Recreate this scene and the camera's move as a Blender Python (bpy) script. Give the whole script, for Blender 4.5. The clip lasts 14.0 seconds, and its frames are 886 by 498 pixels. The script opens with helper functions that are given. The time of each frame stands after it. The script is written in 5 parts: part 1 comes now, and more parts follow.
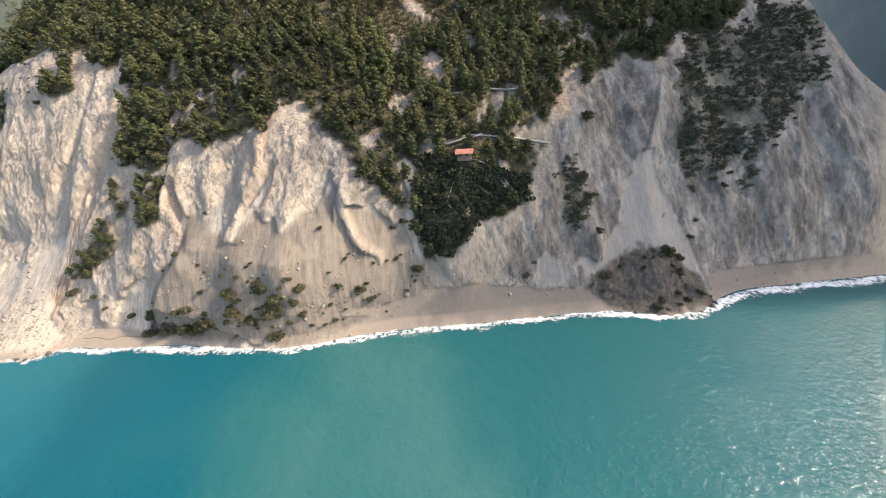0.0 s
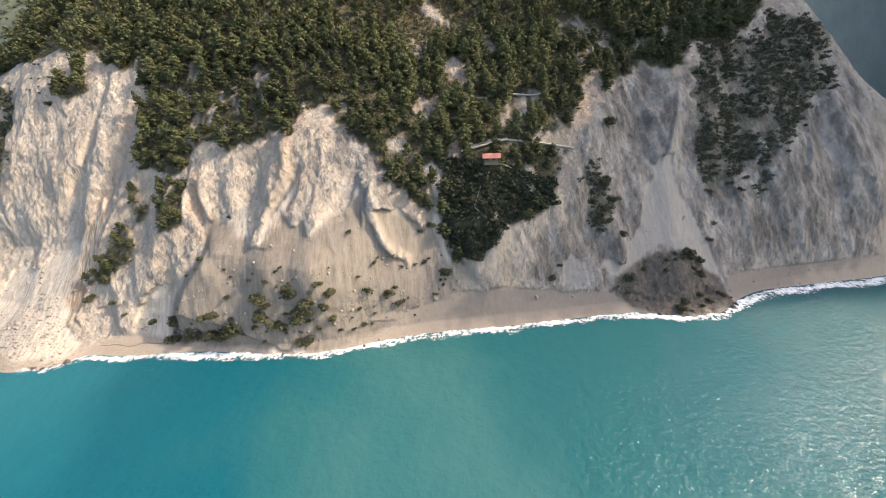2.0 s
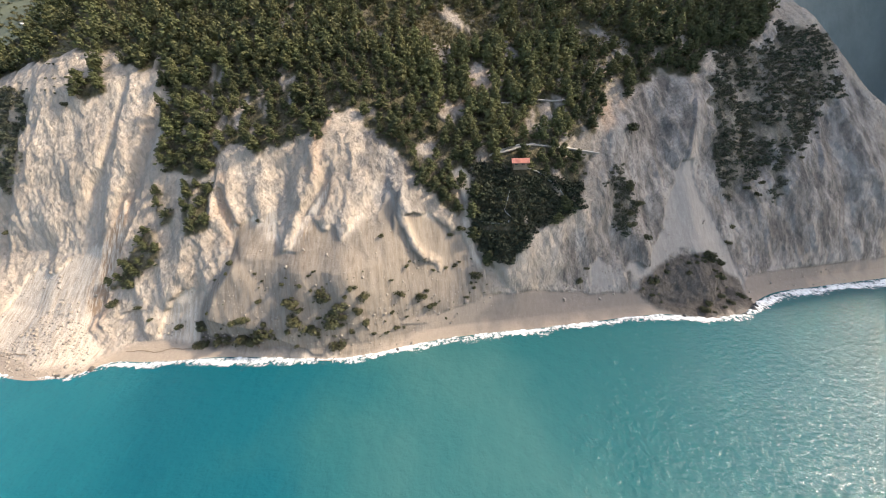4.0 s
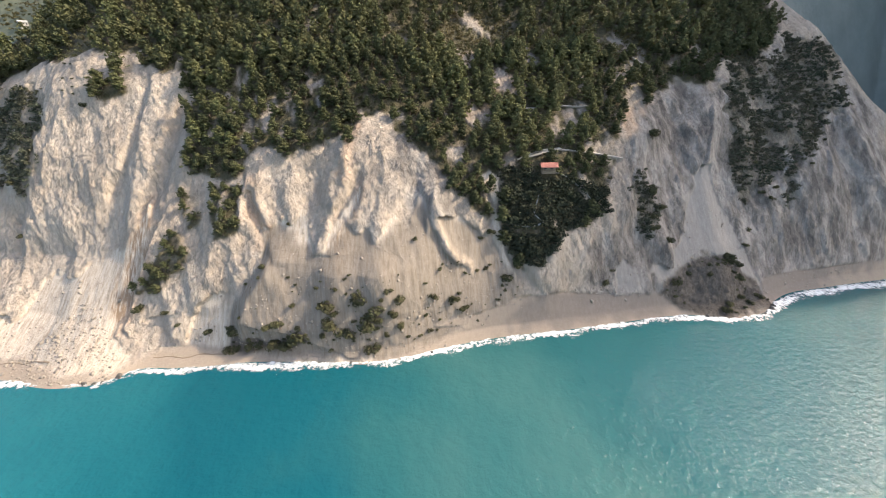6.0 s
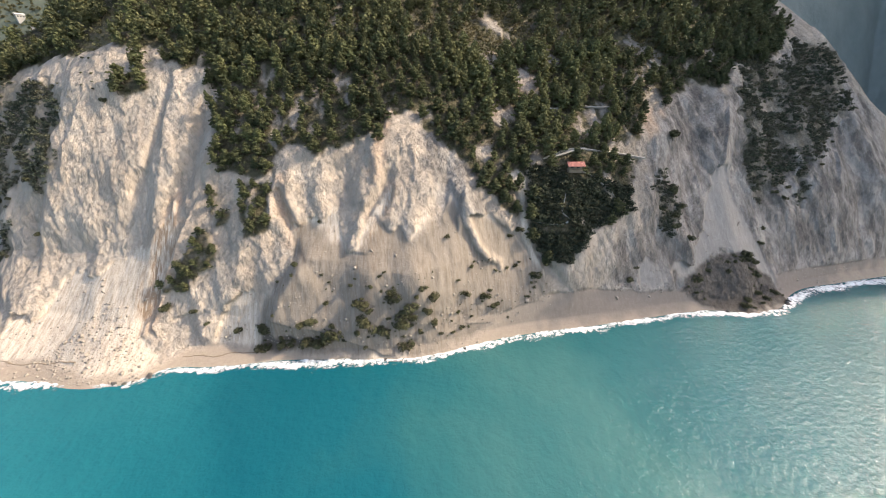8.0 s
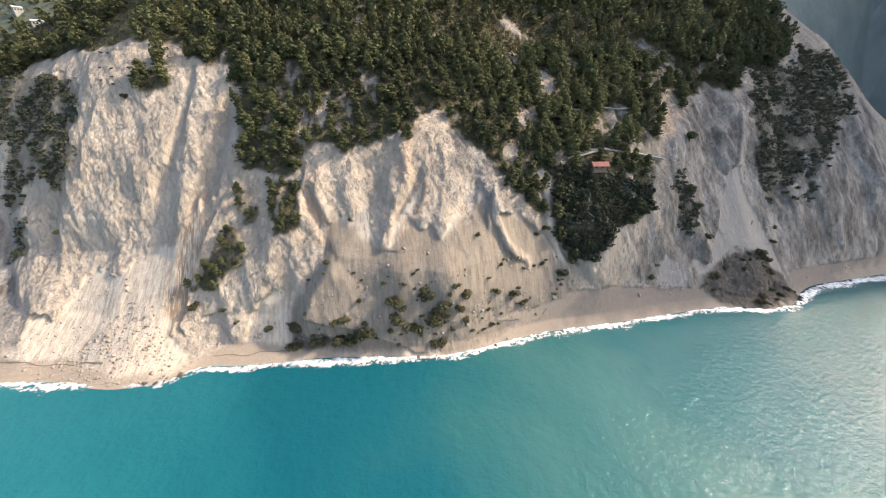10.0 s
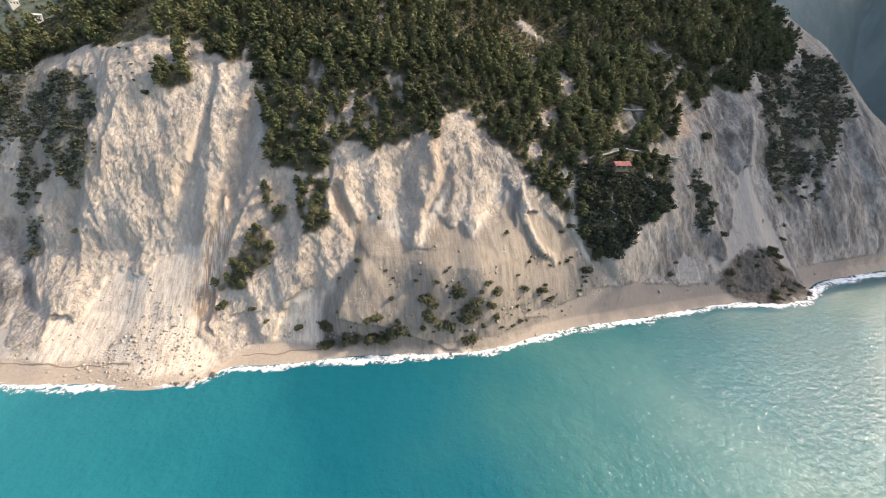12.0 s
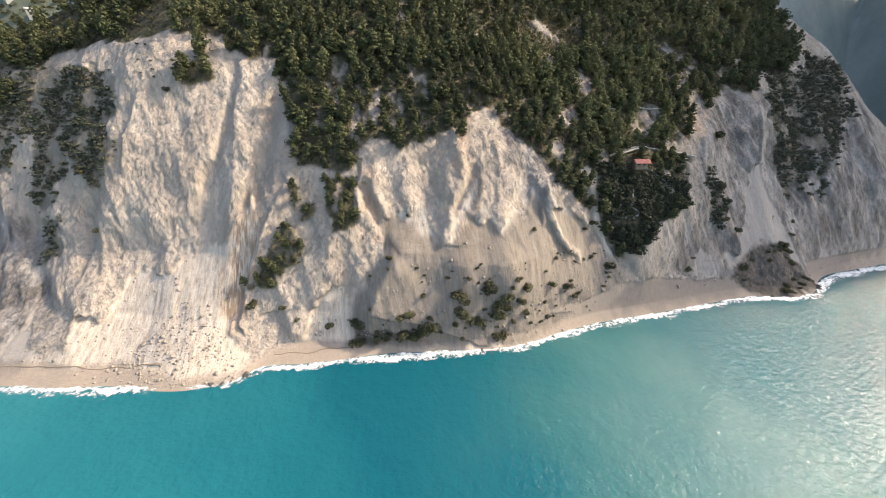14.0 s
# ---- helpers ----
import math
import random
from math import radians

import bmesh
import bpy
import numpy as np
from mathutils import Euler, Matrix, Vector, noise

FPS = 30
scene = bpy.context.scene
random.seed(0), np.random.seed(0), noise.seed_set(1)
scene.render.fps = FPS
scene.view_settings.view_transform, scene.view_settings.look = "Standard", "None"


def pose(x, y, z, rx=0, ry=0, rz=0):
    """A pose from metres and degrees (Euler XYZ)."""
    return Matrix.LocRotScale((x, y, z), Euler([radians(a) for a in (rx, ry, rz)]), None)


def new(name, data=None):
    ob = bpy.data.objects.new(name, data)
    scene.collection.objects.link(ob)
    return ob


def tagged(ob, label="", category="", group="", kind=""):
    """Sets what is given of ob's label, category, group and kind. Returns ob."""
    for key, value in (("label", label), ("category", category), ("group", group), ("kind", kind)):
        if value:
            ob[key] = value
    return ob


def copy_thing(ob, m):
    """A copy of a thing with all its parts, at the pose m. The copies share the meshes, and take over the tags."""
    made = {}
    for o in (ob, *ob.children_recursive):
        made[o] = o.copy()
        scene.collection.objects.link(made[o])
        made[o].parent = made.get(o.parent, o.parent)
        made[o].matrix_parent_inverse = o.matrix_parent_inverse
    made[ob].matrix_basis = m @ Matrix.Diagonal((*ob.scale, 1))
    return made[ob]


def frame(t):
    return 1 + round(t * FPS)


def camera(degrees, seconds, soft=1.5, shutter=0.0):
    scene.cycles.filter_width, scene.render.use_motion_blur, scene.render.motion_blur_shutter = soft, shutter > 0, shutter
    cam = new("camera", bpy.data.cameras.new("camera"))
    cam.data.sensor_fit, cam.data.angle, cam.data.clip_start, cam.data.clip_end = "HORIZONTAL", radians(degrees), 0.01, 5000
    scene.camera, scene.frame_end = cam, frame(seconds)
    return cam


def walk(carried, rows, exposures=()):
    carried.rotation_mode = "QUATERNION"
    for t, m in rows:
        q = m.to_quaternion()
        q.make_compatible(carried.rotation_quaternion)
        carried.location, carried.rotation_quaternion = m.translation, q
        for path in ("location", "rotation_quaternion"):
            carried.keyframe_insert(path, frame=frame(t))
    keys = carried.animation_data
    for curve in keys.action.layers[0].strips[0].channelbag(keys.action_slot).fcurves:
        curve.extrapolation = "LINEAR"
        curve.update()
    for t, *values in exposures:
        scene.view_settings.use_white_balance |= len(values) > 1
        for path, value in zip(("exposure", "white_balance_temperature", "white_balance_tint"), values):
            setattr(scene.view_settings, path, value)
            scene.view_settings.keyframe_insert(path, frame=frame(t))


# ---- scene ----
cam = camera(107.0, 14.0, soft=1.0)
PATH = [
    (0.0, -0.00, 0.00, 104.73, 61.437, 3.732, 0.000),
    (0.5, -4.07, -0.17, 104.74, 61.661, 3.625, -0.377),
    (1.0, -8.48, -0.12, 105.55, 61.661, 3.480, -0.741),
    (1.5, -12.85, -0.30, 105.95, 61.767, 3.298, -1.109),
    (2.0, -17.55, -0.26, 106.57, 61.803, 3.164, -1.489),
    (2.5, -22.01, -0.28, 107.22, 61.845, 3.043, -1.829),
    (3.0, -27.00, -0.28, 107.86, 61.900, 2.871, -2.236),
    (5.5, -50.63, -0.09, 110.24, 62.289, 2.022, -3.985),
    (6.0, -56.10, -0.06, 110.53, 62.400, 1.856, -4.478),
    (6.5, -60.92, -0.08, 110.58, 62.399, 1.670, -4.849),
    (7.0, -65.61, -0.19, 110.70, 62.461, 1.535, -5.231),
    (7.5, -70.41, -0.25, 110.42, 62.469, 1.360, -5.564),
    (8.0, -75.26, -0.28, 110.36, 62.477, 1.180, -5.880),
    (10.5, -98.59, 0.11, 109.89, 62.669, 0.336, -7.659),
    (11.0, -103.26, 0.29, 109.65, 62.757, 0.190, -8.053),
    (11.5, -107.26, 0.56, 109.85, 62.691, 0.071, -8.372),
    (12.0, -112.17, 0.75, 109.48, 62.739, -0.077, -8.765),
    (12.5, -116.29, 0.97, 109.35, 62.718, -0.208, -9.040),
    (13.0, -120.74, 1.34, 109.32, 62.699, -0.350, -9.404),
    (13.5, -125.20, 1.72, 108.96, 62.749, -0.482, -9.782),
    (14.0, -129.90, 2.27, 109.14, 62.602, -0.352, -10.293),
]
walk(cam, [(t, pose(x, y, z, rx, ry, rz)) for t, x, y, z, rx, ry, rz in PATH])

# ---- light ----
SUN_AZ, SUN_EL = 86.5, 38.0          # degrees clockwise from +y, and above the sea
scene.view_settings.exposure = 1.0
world = bpy.data.worlds.new("sky")
scene.world = world
world.use_nodes = True
wn = world.node_tree.nodes
sky = wn.new("ShaderNodeTexSky")
sky.sky_type = "NISHITA"
sky.sun_disc = False
sky.sun_elevation, sky.sun_rotation = radians(SUN_EL), radians(SUN_AZ)
sky.altitude, sky.air_density, sky.dust_density, sky.ozone_density = 100, 1.0, 4.0, 1.0
wn["Background"].inputs["Strength"].default_value = 0.19
world.node_tree.links.new(sky.outputs[0], wn["Background"].inputs["Color"])
sun = new("sun", bpy.data.lights.new("sun", "SUN"))
sun.data.energy, sun.data.angle, sun.data.color = 3.5, radians(1.6), (1.0, 0.845, 0.645)
az, el = radians(SUN_AZ), radians(SUN_EL)
sun_way = Vector((math.sin(az) * math.cos(el), math.cos(az) * math.cos(el), math.sin(el)))
sun.matrix_world = Matrix.Translation((300, 0, 400)) @ sun_way.to_track_quat("Z", "Y").to_matrix().to_4x4()


# ---- noise ----
def lattice(ix, iy, iz, seed):
    h = (ix.astype(np.int64) * 374761393 + iy.astype(np.int64) * 668265263 + iz.astype(np.int64) * 2147483647 + seed * 1274126177) & 0xFFFFFFFF
    h = ((h ^ (h >> 13)) * 1274126177) & 0xFFFFFFFF
    h = ((h ^ (h >> 16)) * 2246822519) & 0xFFFFFFFF
    return ((h ^ (h >> 15)) & 0xFFFFFF) / float(0xFFFFFF) * 2.0 - 1.0


def vnoise(x, y, seed=0, z=None):
    """Smooth value noise, -1 to 1."""
    x, y = np.asarray(x, float), np.asarray(y, float)
    ix, iy = np.floor(x), np.floor(y)
    fx, fy = x - ix, y - iy
    fx, fy = fx * fx * fx * (fx * (fx * 6 - 15) + 10), fy * fy * fy * (fy * (fy * 6 - 15) + 10)
    zero = np.zeros_like(ix)
    a, b = lattice(ix, iy, zero, seed), lattice(ix + 1, iy, zero, seed)
    c, d = lattice(ix, iy + 1, zero, seed), lattice(ix + 1, iy + 1, zero, seed)
    return (a + (b - a) * fx) * (1 - fy) + (c + (d - c) * fx) * fy


def fbm(x, y, seed=0, octaves=4, gain=0.5):
    out, amp, tot = 0.0, 1.0, 0.0
    for k in range(octaves):
        ang = 0.6 * k
        xr, yr = x * math.cos(ang) - y * math.sin(ang), x * math.sin(ang) + y * math.cos(ang)
        out = out + amp * vnoise(xr * 2 ** k + 17.3 * k, yr * 2 ** k - 9.1 * k, seed + k)
        tot += amp
        amp *= gain
    return out / tot


def ridged(x, y, seed=0, octaves=3):
    out, amp, tot = 0.0, 1.0, 0.0
    for k in range(octaves):
        out = out + amp * (1 - 2 * np.abs(vnoise(x * 2 ** k + 5.7 * k, y * 2 ** k + 3.3 * k, seed + 11 * k)))
        tot += amp
        amp *= 0.5
    return out / tot


def smooth(a, b, v):
    s = np.clip((v - a) / (b - a), 0, 1)
    return s * s * (3 - 2 * s)


def spline(nodes, x):
    """Smooth curve through (x, value) nodes."""
    xs, ys = np.array([n[0] for n in nodes], float), np.array([n[1] for n in nodes], float)
    m = np.gradient(ys, xs)
    x = np.clip(x, xs[0], xs[-1])
    k = np.clip(np.searchsorted(xs, x) - 1, 0, len(xs) - 2)
    h = xs[k + 1] - xs[k]
    s = (x - xs[k]) / h
    return (ys[k] * (1 + 2 * s) * (1 - s) ** 2 + m[k] * h * s * (1 - s) ** 2
            + ys[k + 1] * s * s * (3 - 2 * s) + m[k + 1] * h * s * s * (s - 1))


def inside(poly, x, z):
    """Whether points lie in a closed outline."""
    r = np.zeros(np.shape(x), bool)
    for (x0, z0), (x1, z1) in zip(poly, poly[1:] + poly[:1]):
        cut = (z0 > z) != (z1 > z)
        r ^= cut & (x < (x1 - x0) * (z - z0) / ((z1 - z0) if z1 != z0 else 1e-9) + x0)
    return r


def along(line, x, z):
    """Distance from an open line, and how far along it (0 to 1)."""
    best, where, n = np.full(np.shape(x), 1e9), np.zeros(np.shape(x)), len(line) - 1
    for k, ((x0, z0), (x1, z1)) in enumerate(zip(line, line[1:])):
        dx, dz = x1 - x0, z1 - z0
        s = np.clip(((x - x0) * dx + (z - z0) * dz) / (dx * dx + dz * dz + 1e-9), 0, 1)
        d = np.hypot(x - x0 - s * dx, z - z0 - s * dz)
        where = np.where(d < best, (k + s) / n, where)
        best = np.minimum(best, d)
    return best, where


# ---- the lie of the land: contour lines (x, y) in metres, by height ----
SHORE = [(-560, 170), (-420, 142), (-330, 130), (-282, 121.5), (-263, 117.5), (-242, 115), (-222, 112), (-206, 110), (-196, 110), (-188, 114.5), (-171, 113.8), (-155, 113.2),
         (-140, 113.8), (-120, 112.4), (-105, 111), (-84, 108.6), (-65, 109.8), (-54, 112), (-38, 115), (-16, 117.2), (8, 118.2), (34, 119.8),
         (63, 122), (78, 121.6), (90, 119.2), (103, 118.2), (113, 119.5), (119, 122.5), (126, 127), (135, 131), (168, 135.5), (205, 138.5), (260, 144), (330, 158), (420, 180)]
CX = [-540, -420, -330, -300, -270, -240, -210, -180, -150, -120, -90, -60, -30, 0, 30, 60, 90, 120, 150, 180, 210, 300, 400]
CONTOURS = []
CONTOURS += [(3, [175.0, 151.0, 139.0, 133.7, 128.0, 123.7, 119.5, 124.7, 120.0, 117.4, 114.3, 115.8, 120.8, 122.9, 124.6, 126.8, 128.4, 130.8, 138.0, 141.5, 144.0, 159.6, 189.6])]
CONTOURS += [(14, [214, 186, 167, 160, 150, 143, 136, 134, 128, 122, 119, 121, 126, 129, 134, 133, 137, 141, 144, 146, 149, 168, 198])]
CONTOURS += [(35, [254, 220, 195, 185, 173, 167, 159, 147, 142, 138, 131, 131, 140, 142, 144, 149, 153, 155, 156, 156, 159, 182, 212])]
CONTOURS += [(50, [262, 229, 204, 193, 180, 172, 169, 158, 151, 151, 145, 144, 149, 152, 151, 158, 164, 165, 164, 166, 167, 193, 223])]
CONTOURS += [(65, [272, 239, 213, 202, 189, 182, 178, 169, 163, 160, 156, 154, 160, 163, 162, 169, 175, 176, 175, 178, 179, 204, 234])]
CONTOURS += [(80, [283, 249, 224, 213, 199, 191, 187, 180, 173, 170, 167, 167, 174, 178, 177, 178, 184, 185, 186, 190, 191, 216, 246])]
CONTOURS += [(95, [295, 261, 236, 225, 213, 202, 199, 194, 188, 184, 182, 184, 193, 198, 197, 195, 197, 197, 199, 203, 204, 230, 260])]
CONTOURS += [(112, [307, 274, 248, 239, 225, 211, 212, 210, 207, 203, 199, 203, 212, 216, 219, 218, 217, 212, 214, 216, 217, 243, 273])]
CONTOURS += [(130, [332, 298, 273, 261, 243, 228, 230, 226, 222, 220, 220, 226, 237, 244, 242, 241, 238, 232, 231, 232, 232, 258, 288])]

CREST = [(-560, 66), (-470, 84), (-420, 98), (-382, 111), (-345, 127), (-310, 148), (-280, 178), (-240, 235), (-200, 300), (-100, 390), (40, 400), (100, 350), (150, 245), (180, 178), (198, 142), (212, 110), (226, 86), (244, 72), (330, 62), (480, 50)]

COLS = np.concatenate([np.arange(-540.0, -336.0, 2.4), np.arange(-336.0, 216.0, 0.6), np.arange(216.0, 470.0, 2.4)])
LEVELS = np.concatenate([np.arange(-6, 0, 1.5), np.arange(0, 130, 0.5)])
UPPER = np.linspace(0, 1, 90) ** 1.5
gx = np.repeat(COLS[None, :], len(LEVELS) + len(UPPER), 0)
crest = spline(CREST, COLS)
gz = np.concatenate([np.repeat(LEVELS[:, None], len(COLS), 1), 130 + UPPER[:, None] * np.maximum(crest - 130, 6)[None, :] + 0.3], 0)
gz = np.where(gz > 60, 60 + (gz - 60) * np.clip((np.minimum(crest, 130)[None, :] - 60) / 70.0, 0.1, 1), gz)


def base_y(x, z):
    """The bare form of the coast, as distance inland at each height."""
    hs = [0.0] + [h for h, _ in CONTOURS]
    ys = [spline(SHORE, x)] + [spline(list(zip(CX, c)), x) for _, c in CONTOURS]
    out = ys[0] + np.minimum(z, 0) * 4.0
    for k in range(len(hs) - 1):
        s = np.clip((z - hs[k]) / (hs[k + 1] - hs[k]), 0, 1)
        out = out + (ys[k + 1] - ys[k]) * s
    return out + np.maximum(z - hs[-1], 0) * 1.22


# outlines (x, height) of what covers the slopes
TALUS = []
TALUS += [[(-149, 5), (-149, 19), (-146, 26), (-140, 32), (-133, 38), (-132, 43), (-134, 50), (-133, 54), (-128, 52), (-126, 53), (-122, 55), (-119, 51), (-115, 56), (-112, 57), (-110, 49), (-106, 41), (-102, 44), (-99, 51), (-93, 59), (-86, 69), (-84, 72), (-85, 66), (-91, 57), (-97, 50), (-92, 54), (-87, 52), (-83, 55), (-80, 52), (-78, 48), (-74, 53), (-70, 56), (-64, 51), (-58, 62), (-54, 61), (-52, 52), (-47, 42), (-39, 33), (-34, 29), (-33, 33), (-41, 40), (-46, 48), (-49, 57), (-45, 57), (-34, 52), (-26, 44), (-21, 35), (-13, 19), (-7, 12), (-13, 9), (-50, 0)]]
TALUS += [[(-193, 64), (-196, 58), (-201, 47), (-208, 39), (-217, 36), (-219, 32), (-223, 33), (-229, 35), (-231, 32), (-235, 27), (-238, 28), (-242, 29), (-246, 32), (-251, 29), (-253, 21), (-259, 17), (-267, 22), (-269, 17), (-267, 9), (-274, 10), (-275, 8), (-279, 9), (-292, 14), (-293, 11), (-297, 9), (-298, 9), (-286, 2), (-250, 2), (-215, 0), (-195, 2), (-192, 4), (-199, 10), (-202, 13), (-199, 19), (-193, 31), (-188, 47), (-191, 56)]]
TALUS += [[(-164, 23), (-157, 27), (-151, 24), (-149, 6), (-171, 4), (-170, 8)]]
TALUS += [[(98, 64), (105, 63), (106, 49), (113, 33), (123, 11), (127, 2), (119, 7), (112, 15), (103, 25), (89, 25), (74, 17), (64, 13), (58, 15), (71, 24), (82, 35), (87, 48)]]
TALUS += [[(41, 23), (45, 27), (50, 20), (56, 14), (40, 13)]]
TALUS += [[(-27, 69), (-16, 69), (-19, 54), (-17, 37), (-8, 17), (-7, 12), (-13, 22), (-20, 35), (-23, 45), (-20, 56)]]
TALUS += [[(136, 6), (144, 14), (149, 6), (159, 15), (166, 5), (177, 6), (183, 11), (190, 1), (168, 0), (144, 0)]]
GREEN = []
GREEN += [[(-560, 60), (-420, 84), (-350, 86), (-320, 98)] + [(-331, 109), (-312, 113), (-299, 122), (-268, 126)] + [(-243, 126), (-227, 132), (-216, 129), (-200, 120), (-180, 117), (-176, 101), (-175, 86), (-173, 74), (-158, 70), (-142, 73), (-138, 80), (-129, 85), (-118, 79), (-105, 84), (-91, 86), (-84, 96), (-74, 94), (-68, 89), (-54, 81), (-48, 71), (-34, 57), (-25, 47), (-20, 61), (-14, 68), (-18, 40), (-10, 28), (0, 28), (11, 40), (26, 44), (38, 47), (40, 58), (47, 69), (54, 87), (66, 92), (84, 97), (99, 105), (114, 102), (130, 115)] + [(150, 114), (173, 124), (182, 140), (186, 160), (190, 420), (-560, 420)]]
GREEN += [[(-178, 48), (-170, 46), (-171, 38), (-180, 27), (-192, 22), (-194, 23), (-187, 37)]]
GREEN += [[(-175, 63), (-164, 65), (-162, 54), (-172, 51)]]
GREEN += [[(-156, 67), (-146, 68), (-144, 50), (-154, 44), (-157, 51)]]
GREEN += [[(-228, 112), (-217, 120), (-212, 109), (-222, 104)]]
MACCHIA = []
MACCHIA += [[(131, 112), (155, 119), (168, 108), (155, 68), (140, 51), (126, 50), (123, 68)]]
MACCHIA += [[(-316, 109), (-306, 111), (-304, 97), (-294, 85), (-287, 63), (-295, 50), (-304, 52), (-303, 77), (-312, 92)]]
MACCHIA += [[(-288, 111), (-282, 116), (-260, 106), (-263, 83), (-267, 64), (-272, 62), (-270, 81), (-281, 95)]]
MACCHIA += [[(-347, 99), (-329, 102), (-322, 78), (-322, 66), (-341, 57)]]
MACCHIA += [[(-298, 111), (-290, 115), (-283, 95), (-275, 73), (-282, 68), (-288, 88)]]
MACCHIA += [[(133, 112), (148, 118), (145, 99), (137, 79), (131, 70), (129, 88)]]
MACCHIA += [[(156, 108), (165, 105), (157, 78), (145, 62), (148, 81)]]
MACCHIA += [[(126, 68), (136, 70), (132, 54), (126, 50)]]
MACCHIA += [[(153, 64), (156, 62), (151, 39), (147, 42)]]
MACCHIA += [[(53, 59), (62, 63), (66, 52), (66, 37), (57, 35)]]
MACCHIA += [[(158, 93), (180, 94), (181, 78), (157, 60), (155, 75)]]
MACCHIA += [[(-300, 42), (-289, 48), (-287, 33), (-299, 27)]]
MACCHIA += [[(-305, 79), (-294, 92), (-296, 111), (-287, 117), (-275, 95), (-263, 106), (-257, 93), (-271, 83), (-259, 86), (-259, 71), (-267, 59), (-277, 68), (-284, 73), (-289, 65), (-303, 49), (-306, 56)]]
MACCHIA += [[(-331, 103), (-322, 113), (-298, 114), (-292, 92), (-305, 82), (-327, 84)]]
MACCHIA += [[(123, 99), (131, 102), (132, 70), (129, 45), (122, 40), (120, 62), (122, 88)]]
MACCHIA += [[(152, 113), (178, 116), (157, 72), (149, 58), (133, 51), (132, 73), (145, 92)]]
MACCHIA += [[(180, 129), (211, 119), (201, 87), (176, 77), (164, 86)]]
BARE = []
BARE += [[(-156, 107), (-150, 106), (-149, 96), (-153, 98)]]
BARE += [[(-144, 100), (-138, 99), (-139, 82), (-143, 84)]]
BARE += [[(-126, 106), (-122, 107), (-121, 98), (-124, 97)]]
BARE += [[(-99, 109), (-96, 109), (-96, 101), (-99, 101)]]
BARE += [[(-175, 94), (-171, 92), (-171, 83), (-174, 84)]]
BARE += [[(-115, 114), (-110, 116), (-105, 109), (-103, 102), (-106, 101), (-111, 107)]]
BARE += [[(-9, 112), (-2, 114), (3, 106), (0, 102), (-9, 98), (-13, 102)]]
BARE += [[(-30, 96), (-24, 98), (-16, 92), (-20, 87), (-29, 89)]]
BARE += [[(-72, 97), (-64, 96), (-64, 92), (-72, 93)]]
BARE += [[(23, 95), (39, 94), (34, 87), (27, 85), (19, 80), (18, 85)]]
BARE += [[(-43, 81), (-31, 79), (-32, 73), (-41, 72)]]
BARE += [[(-26, 147), (-18, 147), (-4, 132), (-9, 128), (-18, 138)]]
BARE += [[(-113, 147), (-109, 151), (-110, 141), (-115, 132), (-117, 130), (-116, 139)]]
BARE += [[(-75, 132), (-59, 131), (-59, 128), (-72, 129)]]
BARE += [[(-134, 105), (-130, 106), (-128, 94), (-130, 88), (-132, 88)]]
BARE += [[(-152, 118), (-147, 120), (-146, 108), (-150, 108)]]
BARE += [[(-164, 119), (-157, 119), (-157, 112), (-161, 112)]]
BARE += [[(12, 123), (20, 123), (25, 118), (12, 116)]]
BARE += [[(59, 134), (76, 131), (77, 123), (57, 125)]]
BARE += [[(-236, 129), (-229, 130), (-223, 123), (-221, 116), (-226, 118)]]
BARE += [[(-216, 129), (-210, 128), (-200, 118), (-212, 112)]]
BARE += [[(29, 81), (47, 76), (43, 75), (28, 77)]]
# open scrubland between the pines
HEATH = [
    [(-72, 128), (-62, 141), (-32, 149), (7, 148), (15, 134), (-2, 118), (-24, 112), (-50, 119)],
    [(55, 133), (85, 134), (89, 122), (73, 116), (54, 121)],
    [(-114, 147), (-101, 150), (-94, 140), (-107, 134)],
    [(-209, 131), (-192, 137), (-179, 131), (-196, 125)],
]
DEBRIS = [
    [(62, 8), (67, 14), (80, 19), (90, 22), (104, 23), (112, 15), (121, 8), (123, 0), (114, 0), (98, 0), (81, 0), (75, 1)],
    [(-148, 4), (-146, 9), (-138, 9), (-127, 8), (-114, 8), (-115, 5), (-130, 3), (-142, 2)],
]
RUST = []
RUST += [[(-143, 66), (-136, 73), (-134, 59), (-128, 45), (-131, 41), (-136, 50)]]
RUST += [[(-91, 89), (-84, 97), (-86, 75), (-92, 66), (-97, 73)]]
RUST += [[(-189, 56), (-186, 54), (-189, 34), (-198, 19), (-200, 26)]]
RUST += [[(56, 93), (86, 95), (72, 73), (53, 75)]]
RUST += [[(-11, 112), (6, 113), (2, 102), (-19, 93), (-29, 90), (-30, 96)]]
RUST += [[(159, 93), (168, 92), (150, 30), (143, 31)]]
RUST += [[(-86, 69), (-91, 57), (-99, 44), (-106, 26), (-97, 22), (-90, 45), (-83, 66)]]
RUST += [[(-193, 64), (-200, 48), (-208, 24), (-203, 8), (-196, 14), (-191, 34), (-187, 52)]]
RUST += [[(-134, 54), (-136, 40), (-128, 38), (-127, 52)]]
# weathered grey rock, with the shade on the right side put into the colour
GREYSHADE = []
GREYSHADE += [[(-23, 2), (-10, 12), (-2, 15), (26, 13), (70, 11), (135, 6), (175, 7), (173, 2), (129, 0), (72, 0), (13, 0)]]
